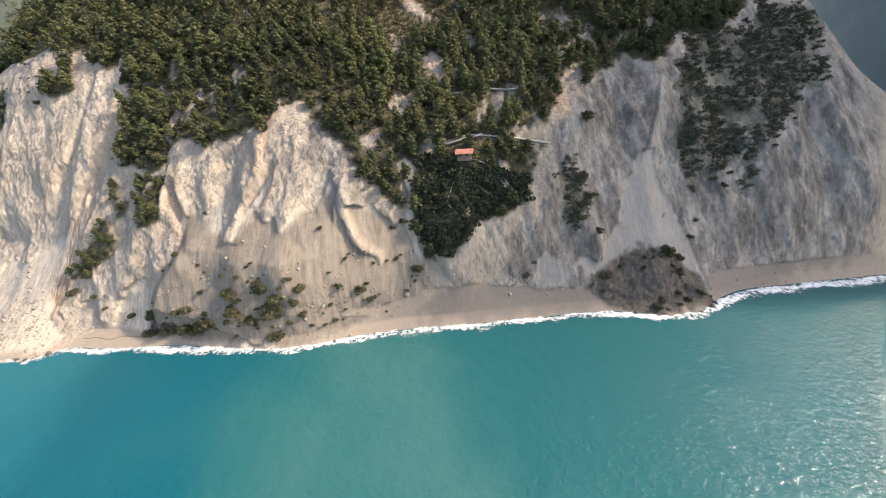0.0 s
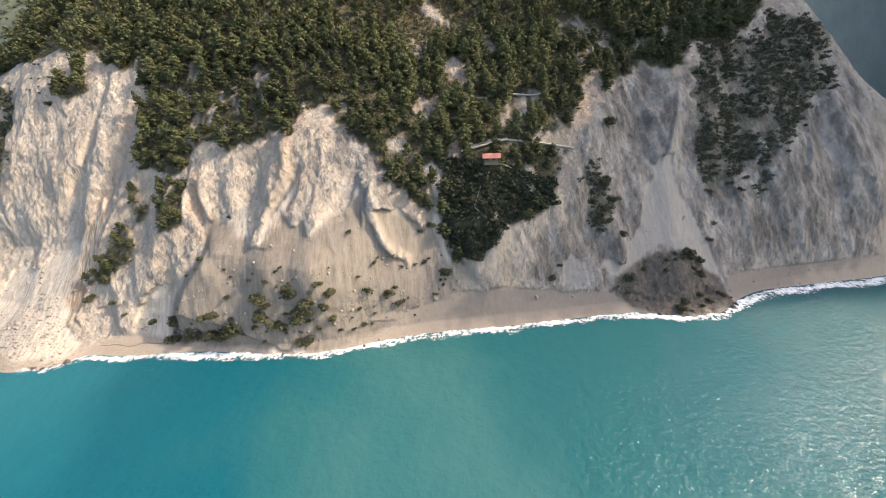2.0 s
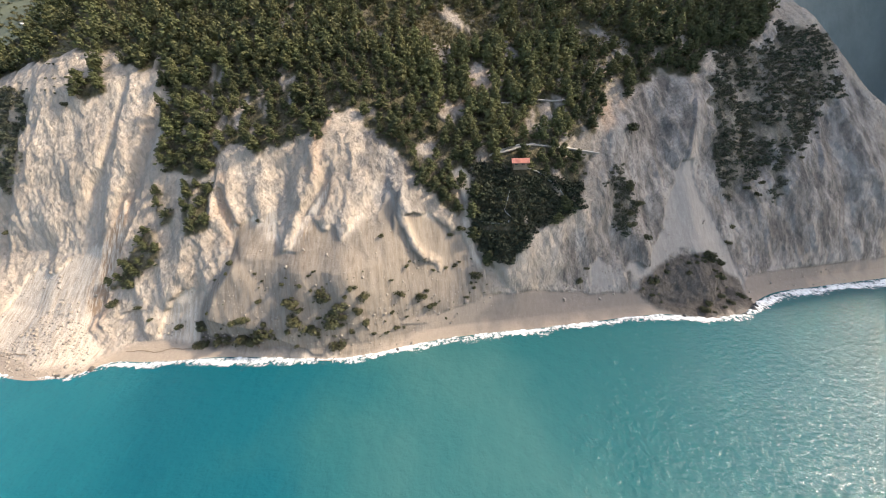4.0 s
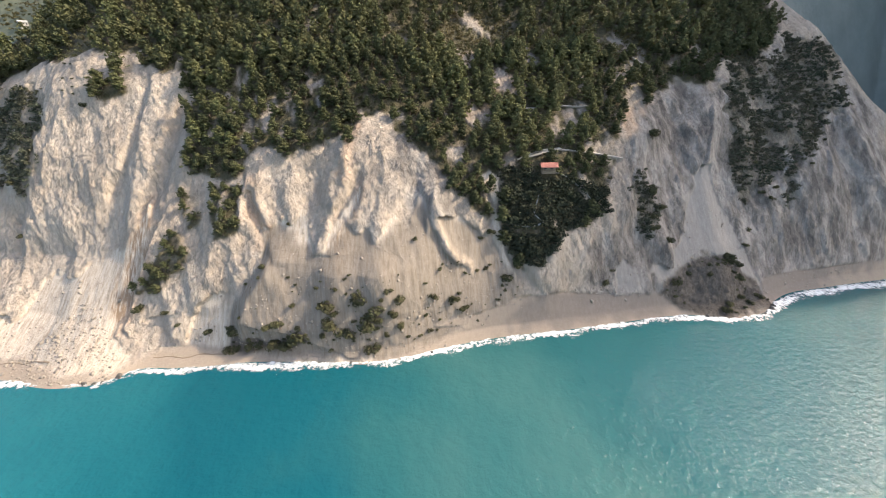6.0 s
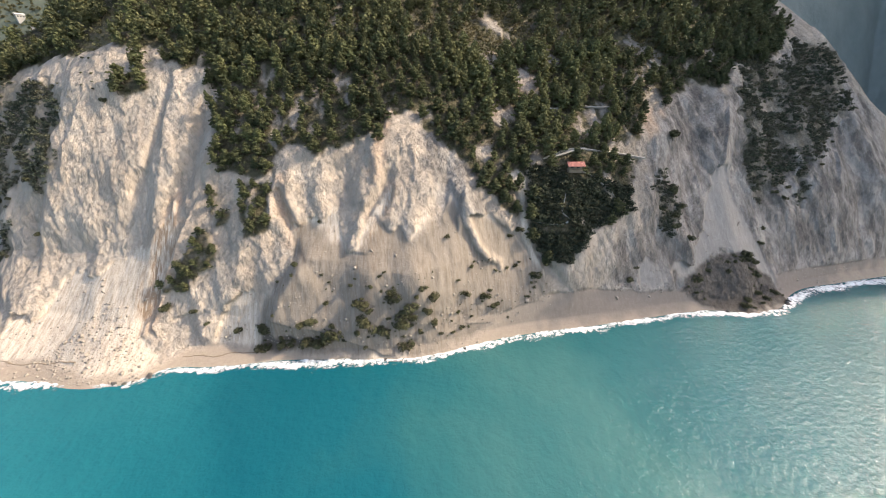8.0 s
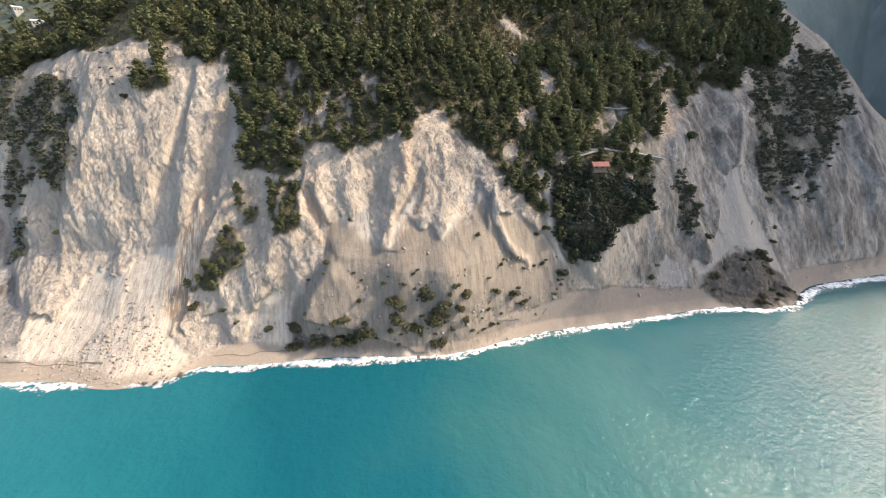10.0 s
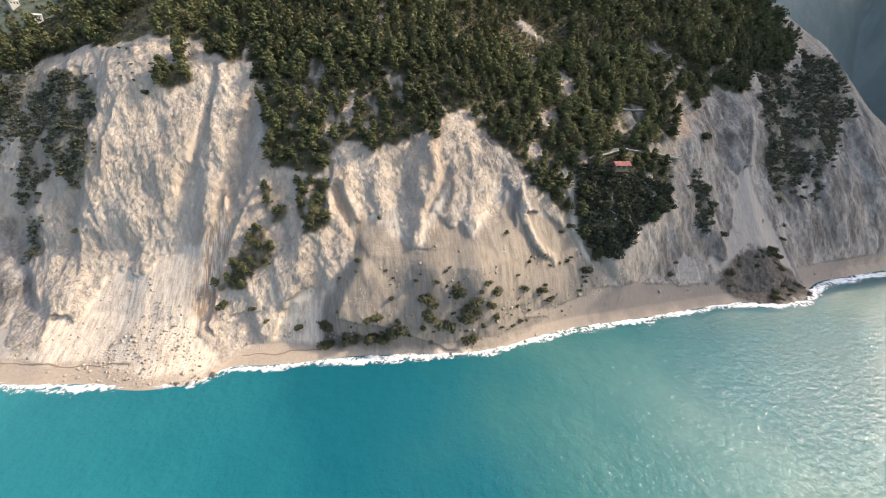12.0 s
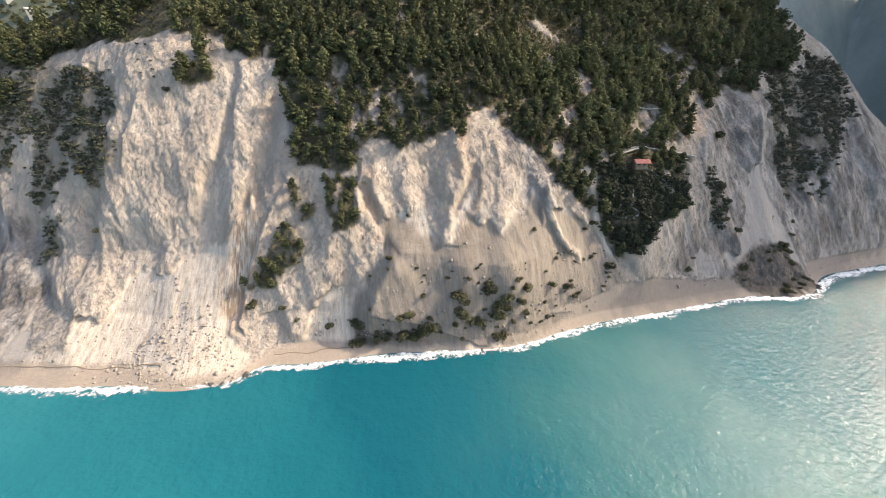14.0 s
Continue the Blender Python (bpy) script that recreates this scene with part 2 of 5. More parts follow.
GREYSHADE += [[(62, 87), (84, 101), (118, 101), (144, 113), (183, 125), (203, 109), (227, 83), (209, 4), (130, 6), (107, 11), (67, 12), (53, 12), (26, 13), (22, 33), (45, 42), (53, 70)]]
GREYSHADE += [[(-328, 55), (-307, 41), (-282, 14), (-284, 0), (-328, 0)]]
# part of the middle face, greyed in place of its shade
GREYSHADE.append([(-70, 92), (-52, 80), (-38, 52), (-62, 48), (-68, 70)])
EARTHY = [[(-149, 0), (-149, 19), (-140, 32), (-128, 50), (-104, 42), (-90, 54), (-76, 46), (-58, 60), (-26, 44), (-7, 12), (-13, 8), (-50, 0)]]
# ribs standing out of the faces (+) and gullies cut into them (-): line, depth, half width
RIBS = []
RIBS += [([(-218, 126), (-214, 106), (-215, 86), (-220, 64)], 2, 9)]
RIBS += [([(-293, 65), (-289, 42), (-274, 22), (-265, 12)], 5, 12)]
RIBS += [([(-324, 58), (-313, 33), (-290, 14)], 4, 12)]
RIBS += [([(-251, 111), (-257, 93), (-261, 69), (-264, 49), (-264, 28)], 5, 14)]
RIBS += [([(-265, 69), (-272, 46), (-272, 28), (-269, 22)], -5, 7)]
RIBS += [([(-308, 46), (-302, 28), (-285, 13)], -4, 6)]
RIBS += [([(-201, 117), (-204, 94), (-211, 72), (-216, 62)], -3.5, 3)]
RIBS += [([(-177, 112), (-184, 87), (-188, 70), (-196, 55)], -6, 6)]
RIBS += [([(-198, 114), (-200, 94), (-201, 69), (-203, 48)], 3.5, 6)]
RIBS += [([(-240, 94), (-238, 69), (-242, 45), (-245, 32)], 2, 9)]
RIBS += [([(-227, 81), (-225, 62), (-222, 35)], 2, 7)]
RIBS += [([(-233, 39), (-237, 28)], 3, 4)]
RIBS += [([(-329, 92), (-322, 111), (-313, 76)], 3, 8)]
RIBS += [([(-283, 125), (-279, 103), (-277, 73)], 4, 7)]
RIBS += [([(-131, 84), (-134, 73), (-135, 63), (-131, 51)], 3, 7)]
RIBS += [([(-141, 66), (-139, 59), (-134, 50)], -5, 4)]
RIBS += [([(-120, 84), (-121, 73), (-120, 61), (-118, 52)], 2.2, 5)]
RIBS += [([(-100, 84), (-106, 73), (-110, 61)], -4.5, 8)]
RIBS += [([(-100, 53), (-104, 48), (-106, 41)], 3, 4)]
RIBS += [([(-87, 95), (-89, 82), (-93, 70), (-97, 61)], 4.5, 6)]
RIBS += [([(-84, 72), (-90, 63), (-97, 52)], -5, 4)]
RIBS += [([(-80, 96), (-81, 82), (-83, 68), (-85, 56)], 2.5, 5)]
RIBS += [([(-76, 95), (-73, 79), (-75, 65), (-77, 50)], 3, 5)]
RIBS += [([(-64, 83), (-65, 72), (-68, 63)], 2, 5)]
RIBS += [([(-58, 71), (-60, 62), (-63, 53)], -3, 7)]
RIBS += [([(-51, 66), (-49, 57), (-45, 43), (-39, 34)], 5, 5)]
RIBS += [([(-56, 68), (-55, 63)], 3, 3)]
RIBS += [([(-20, 68), (-20, 54), (-18, 37), (-8, 16)], -5, 8)]
RIBS += [([(113, 102), (105, 80), (98, 63)], 6, 9)]
RIBS += [([(65, 90), (57, 69), (48, 54), (43, 34)], 2.5, 8)]
RIBS += [([(92, 89), (86, 72), (86, 53)], -3, 9)]
RIBS += [([(84, 70), (84, 53), (83, 38)], 3, 6)]
RIBS += [([(63, 53), (64, 37), (71, 24)], 4, 9)]
RIBS += [([(9, 42), (10, 30), (-3, 19)], 3, 12)]
RIBS += [([(30, 44), (23, 31), (25, 18)], 2.5, 9)]
RIBS += [([(191, 121), (198, 83), (204, 57), (213, 31)], 5, 10)]
RIBS += [([(163, 88), (162, 62), (163, 38), (168, 17)], 4, 9)]
RIBS += [([(124, 106), (128, 90), (130, 62)], 4, 8)]
RIBS += [([(155, 104), (144, 76), (134, 52)], -5, 11)]
RIBS += [([(134, 69), (136, 44), (145, 21)], 3, 8)]
RIBS += [([(191, 86), (189, 60), (191, 28)], -4, 9)]
RIBS += [([(-148, 67), (-154, 46), (-159, 32), (-173, 14)], 4, 9)]
RIBS += [([(-133, 41), (-144, 35), (-149, 28)], 3, 6)]
RIBS += [([(-183, 32), (-178, 14), (-174, 6)], 4, 6)]
RIBS += [([(-172, 50), (-183, 34), (-197, 16)], -2, 5)]
RIBS += [([(-178, 111), (-181, 88), (-190, 63), (-194, 49)], -2.0, 7)]
RIBS += [([(72, 92), (62, 63), (46, 39)], 3.0, 9)]
RIBS += [([(181, 110), (170, 70), (176, 40)], 3.5, 9)]
# broad swells of scree and earth
SWELLS = []
SWELLS += [([(10, 60), (4, 43), (-1, 29)], 5.0, 16.0)]
SWELLS += [([(94, 5), (98, 11), (102, 17)], 5.0, 10.0)]
SWELLS += [([(-73, 41), (-78, 30), (-81, 18)], 4.5, 22.0)]
SWELLS += [([(-106, 39), (-104, 26), (-104, 14)], 2.0, 18.0)]
SWELLS += [([(-221, 19), (-218, 5), (-208, 0)], 3.0, 16.0)]
SWELLS += [([(-196, 55), (-202, 36), (-208, 18)], 3.0, 12.0)]
SWELLS += [([(-229, 33), (-231, 20), (-232, 8)], 2.0, 8.0)]
SWELLS += [([(-268, 20), (-266, 12), (-262, 4)], 2.5, 7.0)]
SWELLS += [([(-94, 56), (-97, 40), (-100, 24)], 2.0, 8.0)]
SWELLS += [([(-76, 50), (-77, 36), (-76, 20)], 1.6, 7.0)]
SWELLS += [([(-119, 54), (-122, 38), (-127, 22)], 1.6, 8.0)]
SWELLS += [([(100, 60), (98, 44), (96, 28)], 2.5, 9.0)]
STRAND = [(-560, 9), (-300, 9), (-240, 8), (-215, 4), (-195, 3), (-180, 9), (-150, 7), (-130, 2), (-60, 2), (-40, 6), (0, 16), (60, 14), (80, 2), (115, 2), (130, 12), (200, 8), (420, 8)]
SAND = [[(-54, 8), (-33, 10), (-17, 13), (-10, 15), (8, 15), (36, 10), (53, 9), (63, 8), (73, 0), (33, 0), (2, 1), (-28, 4)]]
CLIFFSCRUB = [
    [(-331, 102), (-310, 108), (-264, 116), (-258, 103), (-261, 69), (-269, 58), (-289, 57), (-307, 46), (-321, 58)],
    [(54, 62), (66, 63), (71, 52), (74, 34), (60, 32)],
    [(129, 115), (173, 114), (152, 50), (122, 38), (118, 65)],
    [(162, 112), (195, 104), (176, 61), (154, 56)],
    [(-260, 124), (-220, 126), (-212, 107), (-236, 102)],
    [(114, 33), (140, 44), (141, 14), (123, 13)],
]
RUBBLE = [
    [(-234, 9), (-223, 21), (-212, 19), (-203, 8), (-194, 0), (-198, 0), (-211, 0), (-228, 0), (-243, 0), (-256, 0), (-248, 2)],
    [(12, 16), (25, 15), (39, 12), (60, 10), (60, 7), (24, 10)],
    [(-60, 8), (-35, 11), (-16, 17), (-7, 16), (-27, 9)],
]
BEACHROCKS = [(x, z, s) for (x, z), s in zip([(26, 8), (35, 12), (44, 7), (18, 14), (39, 11), (29, 11), (32, 13), (12, 14), (-237, 0), (48, 10)], (2.2, 1.8, 1.6, 1.4, 1.5, 1.2, 1.6, 1.2, 1.6, 1.3))]
BLOCK = [(-14, 69), (0, 67), (17, 64), (28, 59), (39, 57), (38, 47), (26, 44), (11, 40), (0, 28), (-10, 28), (-17, 39)]
SCARPS = []
SCARPS += [([(-127, 49), (-128, 40), (-135, 32), (-141, 25), (-144, 17), (-145, 1)], 10.0, 24.0, 5.0)]
SCARPS += [([(-172, 74), (-186, 50), (-194, 31), (-198, 13), (-194, 6)], 3.5, 12.0, 1.0)]
SCARPS += [([(-48, 69), (-52, 61), (-55, 52), (-55, 44)], 2.5, 7.0, 1.0)]
SCARPS += [([(-100, 56), (-104, 48), (-107, 41)], 2.0, 6.0, 1.0)]
SCARPS += [([(113, 99), (107, 80), (97, 55)], 2.5, 9.0, 1.0)]
SCARPS += [([(-139, 76), (-143, 63), (-144, 46)], 2.0, 8.0, 1.0)]
SCARPS += [([(-245, 108), (-252, 84), (-254, 66)], 2.5, 10.0, 1.0)]
SCARPS += [([(-269, 42), (-272, 28), (-275, 15)], 2.0, 9.0, 1.0)]
SCARPS += [([(194, 110), (181, 73), (170, 45)], 2.2, 10.0, 1.0)]
HOUSES = [(-400, 439, -30, 9), (-413, 451, -10, 11), (-369, 424, 10, 9), (-430, 426, 30, 11), (-460, 448, 50, 9)]



def mask(polys, x, z, rough=2.0, seed=0):
    wx = x + rough * fbm(x / 5, z / 5, seed + 3, 3)
    wz = z + rough * fbm(x / 5, z / 5, seed + 9, 3)
    r = np.zeros(np.shape(x), bool)
    for p in polys:
        r |= inside(p, wx, wz)
    return r.astype(float)


def blur(a, n=1):
    for _ in range(n):
        p = np.pad(a, 1, mode="edge")
        a = (p[:-2, 1:-1] + p[2:, 1:-1] + p[1:-1, :-2] + p[1:-1, 2:] + 2 * p[1:-1, 1:-1]) / 6
    return a


warp = 5 * fbm(gx / 30, gz / 30, 21, 3)
lean = gx + 0.22 * gz + warp
jolt = lean + 2.5 * fbm(gx / 7, gz / 7, 5, 3)
# sharp-crested ribs and gullies along the lines, ragged by a small sideways shift
rx_, rz_ = gx + 1.6 * fbm(gx / 6, gz / 9, 31, 4), gz + 1.6 * fbm(gx / 6, gz / 9, 37, 4)
ribs = np.zeros(gx.shape)
for line, deep, half in RIBS:
    d, s = along(line, rx_, rz_)
    peak = np.maximum(1 - d / (1.25 * half), 0)
    ribs = ribs + deep * (peak if deep > 0 else peak * peak * (3 - 2 * peak)) * smooth(-0.12, 0.18, s) * (1 - 0.55 * smooth(0.8, 1.12, s))
# erosion rills: narrow crests and rounded troughs running down the faces
flutes = 1.3 * ridged(lean / 21, gz / 110, 31, 2) + 0.6 * ridged(jolt / 8, gz / 45, 41, 2)


def broken(u, v, seed):
    """Height of rock broken into leaning, overlapping slabs that meet in sharp edges; u, v in slab widths and lengths."""
    cu, cv = np.floor(u), np.floor(v)
    best = np.full(u.shape, -9.0)
    for du in (-1, 0, 1):
        for dv in (-1, 0, 1):
            a, b = cu + du, cv + dv
            r = [lattice(a, b, a * 0, seed + k) for k in range(5)]
            x, z = u - a - 0.5 - 0.42 * r[0], v - b - 0.5 - 0.42 * r[1]
            best = np.maximum(best, 0.40 * r[2] + 0.85 * r[3] * x + 0.5 * r[4] * z - 0.85 * (x * x + z * z))
    return best


for wide, tall, deep, seed in ((9.5, 26.0, 1.8, 62), (4.2, 11.0, 1.05, 68), (1.8, 4.6, 0.6, 74)):
    sway = 0.45 * fbm(gx / (1.7 * wide), gz / (1.7 * wide), seed + 31, 2)
    flutes = flutes + deep * broken((lean + 0.28 * gz) / wide + sway, (gz - 0.3 * gx) / tall + sway, seed)
flutes = flutes + 0.8
# scree reaches higher in the hollows than on the crests
talus = mask(TALUS, gx, gz + 2.0 * flutes, 0.9, 1)
green = mask(GREEN, gx, gz, 4.5, 2)
macchia = mask(MACCHIA, gx, gz, 5.0, 12) * (0.75 + 0.25 * fbm(gx / 4, gz / 8, 13, 2))
bare = mask(BARE, gx, gz, 4.5, 4) * (fbm(gx / 4, gz / 5, 135, 3) > -0.22)
debris = mask(DEBRIS, gx, gz, 2.0, 5)
gaps = (fbm(gx / 9, gz / 15, 133, 3) < -0.4) & (gz < 126)
green = np.maximum(green * (1 - 0.7 * gaps), 0.7 * macchia) * (1 - bare) * (1 - talus)
inland = base_y(gx, gz) - spline(SHORE, gx)
strand = spline(STRAND, gx) + 2.5 * fbm(gx / 9, gz / 9, 8)
beach = np.maximum((1 - smooth(strand - 1.5, strand + 1.5, inland)) * (gz < 9), mask(SAND, gx, gz, 0.8, 6)) * (1 - debris)
talus = talus * (1 - beach)
rock = np.clip(1 - talus - green - beach - debris, 0, 1)
talus, green, rock, debris = blur(talus, 2), blur(green, 2), blur(rock, 4), blur(debris, 2)
sand = blur(beach, 2)

gy = base_y(gx, gz)
for line, amount, width in SWELLS:
    d, s = along(line, gx, gz)
    gy = gy - 1.25 * amount * np.exp(-(d / width) ** 2) * (0.35 + 0.65 * np.sin(np.pi * np.clip(0.12 + 0.76 * s, 0, 1)))
gy = gy - 0.7 * ribs * (0.08 + 0.92 * (1 - talus)) * (1 - 0.6 * green) * smooth(1, 8, gz)
for line, amount, width, edge in SCARPS:
    # a step: the side lying east of the line stands proud by amount and fades over width
    d, s = along(line, gx, gz)
    lx = np.interp(gz, [p[1] for p in line][::-1], [p[0] for p in line][::-1])
    side = gx + 0.9 * fbm(gx / 3, gz / 4, 171, 3) - lx
    live = smooth(0.0, 0.3, s) * (1 - smooth(0.75, 1.0, s)) * (gz < line[0][1]) * (gz > line[-1][1])
    gy = gy - amount * live * smooth(-edge, edge, side) * np.exp(-np.maximum(side, 0) / width)
gy = gy - 0.68 * rock * flutes * smooth(2, 12, gz)
gy = gy - talus * (0.5 * fbm(lean / 5.0, gz / 60, 71, 3) + 1.2 * fbm(gx / 18, gz / 60, 72, 2) + 0.16 * fbm(gx / 2.2, gz / 2.6, 73, 3)
                   + 0.35 * fbm(gx / 3.5, gz / 3.5, 74, 3) * (1 - smooth(12, 32, gz)))
gy = gy - green * (2.0 * fbm(gx / 14, gz / 12, 81, 3)) * smooth(4, 20, gz)
gy = gy - debris * (1.2 * fbm(gx / 5, gz / 4, 91, 4) + 0.9 * ridged(gx / 3, gz / 4, 92, 3))
gy = gy - 3.0 * fbm(gx / 45, gz / 45, 95, 2) * green


def ground_y(x, z):
    """Where the finished slope lies at a place along the coast and a height."""
    x, z = np.atleast_1d(np.asarray(x, float)), np.atleast_1d(np.asarray(z, float))
    k = np.clip(np.searchsorted(COLS, x) - 1, 0, len(COLS) - 2)
    f = np.clip((x - COLS[k]) / (COLS[k + 1] - COLS[k]), 0, 1)
    col = gz[:, k] * (1 - f) + gz[:, k + 1] * f
    val = gy[:, k] * (1 - f) + gy[:, k + 1] * f
    r = np.clip((col < z[None, :]).sum(0) - 1, 0, len(col) - 2)
    j = np.arange(len(x))
    s = np.clip((z - col[r, j]) / (col[r + 1, j] - col[r, j] + 1e-9), 0, 1)
    return val[r, j] * (1 - s) + val[r + 1, j] * s


# ---- materials ----
def material(name):
    m = bpy.data.materials.new(name)
    m.use_nodes = True
    return m, m.node_tree.nodes, m.node_tree.links, m.node_tree.nodes["Principled BSDF"]


def tex(n, l, scale, detail=6, rough=0.6, stretch=(1, 1, 1), turn=(0, 0, 0)):
    co = n.new("ShaderNodeTexCoord")
    mp = n.new("ShaderNodeMapping")
    mp.inputs["Scale"].default_value = stretch
    mp.inputs["Rotation"].default_value = turn
    l.new(co.outputs["Object"], mp.inputs["Vector"])
    t = n.new("ShaderNodeTexNoise")
    t.inputs["Scale"].default_value, t.inputs["Detail"].default_value, t.inputs["Roughness"].default_value = scale, detail, rough
    l.new(mp.outputs[0], t.inputs["Vector"])
    return t.outputs["Fac"]


def crag(n, l, scale, stretch=(1, 1, 1), detail=9):
    f = tex(n, l, scale, detail, 0.6, stretch, (0, 0.2, 0))
    t = f.node
    t.noise_type = "RIDGED_MULTIFRACTAL"
    t.normalize = True
    return f


def facets(n, l, cell, stretch=(1, 1, 0.2), wobble=0.32):
    """Height of broken planes, each tilted its own way, in parts of the cell's width."""
    co = n.new("ShaderNodeTexCoord")
    mp = n.new("ShaderNodeMapping")
    mp.inputs["Scale"].default_value = tuple(k / cell for k in stretch)
    mp.inputs["Rotation"].default_value = (0, 0.22, 0)
    l.new(co.outputs["Object"], mp.inputs["Vector"])
    wob = n.new("ShaderNodeTexNoise")
    wob.inputs["Scale"].default_value, wob.inputs["Detail"].default_value = 0.9, 4
    l.new(mp.outputs[0], wob.inputs["Vector"])
    def vec(op, a, b):
        x = n.new("ShaderNodeVectorMath")
        x.operation = op
        for sock, v in zip(x.inputs, (a, b)):
            if isinstance(v, tuple):
                sock.default_value = v
            else:
                l.new(v, sock)
        return x
    push = vec("MULTIPLY", vec("SUBTRACT", wob.outputs["Color"], (0.5, 0.5, 0.5)).outputs[0], (2 * wobble,) * 3)
    place = vec("ADD", mp.outputs[0], push.outputs[0]).outputs[0]
    vo = n.new("ShaderNodeTexVoronoi")
    vo.inputs["Scale"].default_value = 1.0
    l.new(place, vo.inputs["Vector"])
    tilt = vec("SUBTRACT", vo.outputs["Color"], (0.5, 0.5, 0.5)).outputs[0]
    off = vec("SUBTRACT", place, vo.outputs["Position"]).outputs[0]
    return vec("DOT_PRODUCT", tilt, off).outputs["Value"]


def thin_lines(n, l, scale, stretch, wide):
    """Long wandering lines, 1 on the line and 0 beside it."""
    f = tex(n, l, scale, 4, 0.55, stretch, (0, 0.34, 0))
    off = math_node(n, l, "ABSOLUTE", math_node(n, l, "SUBTRACT", f, 0.5), 0.0)
    return math_node(n, l, "MAXIMUM", math_node(n, l, "SUBTRACT", 1.0, math_node(n, l, "DIVIDE", off, wide)), 0.0)


def ramp(n, l, fac, stops):
    r = n.new("ShaderNodeValToRGB")
    e = r.color_ramp.elements
    while len(e) < len(stops):
        e.new(0.5)
    for el_, (p, c) in zip(e, stops):
        el_.position, el_.color = p, (*c, 1)
    l.new(fac, r.inputs["Fac"])
    return r.outputs["Color"]


def mix(n, l, fac, a, b, mode="MIX"):
    x = n.new("ShaderNodeMix")
    x.data_type, x.blend_type = "RGBA", mode
    if isinstance(fac, float):
        x.inputs[0].default_value = fac
    else:
        l.new(fac, x.inputs[0])
    for sock, v in ((x.inputs[6], a), (x.inputs[7], b)):
        if isinstance(v, tuple):
            sock.default_value = (*v, 1)
        else:
            l.new(v, sock)
    return x.outputs[2]


def bump(n, l, bs, height, strength, distance, under=None):
    b = n.new("ShaderNodeBump")
    b.inputs["Strength"].default_value, b.inputs["Distance"].default_value = strength, distance
    l.new(height, b.inputs["Height"])
    if under is not None:
        l.new(under, b.inputs["Normal"])
    if bs is not None:
        l.new(b.outputs[0], bs.inputs["Normal"])
    return b.outputs[0]


def math_node(n, l, op, a, b):
    x = n.new("ShaderNodeMath")
    x.operation = op
    for sock, v in zip(x.inputs, (a, b)):
        if isinstance(v, (int, float)):
            sock.default_value = v
        else:
            l.new(v, sock)
    return x.outputs[0]


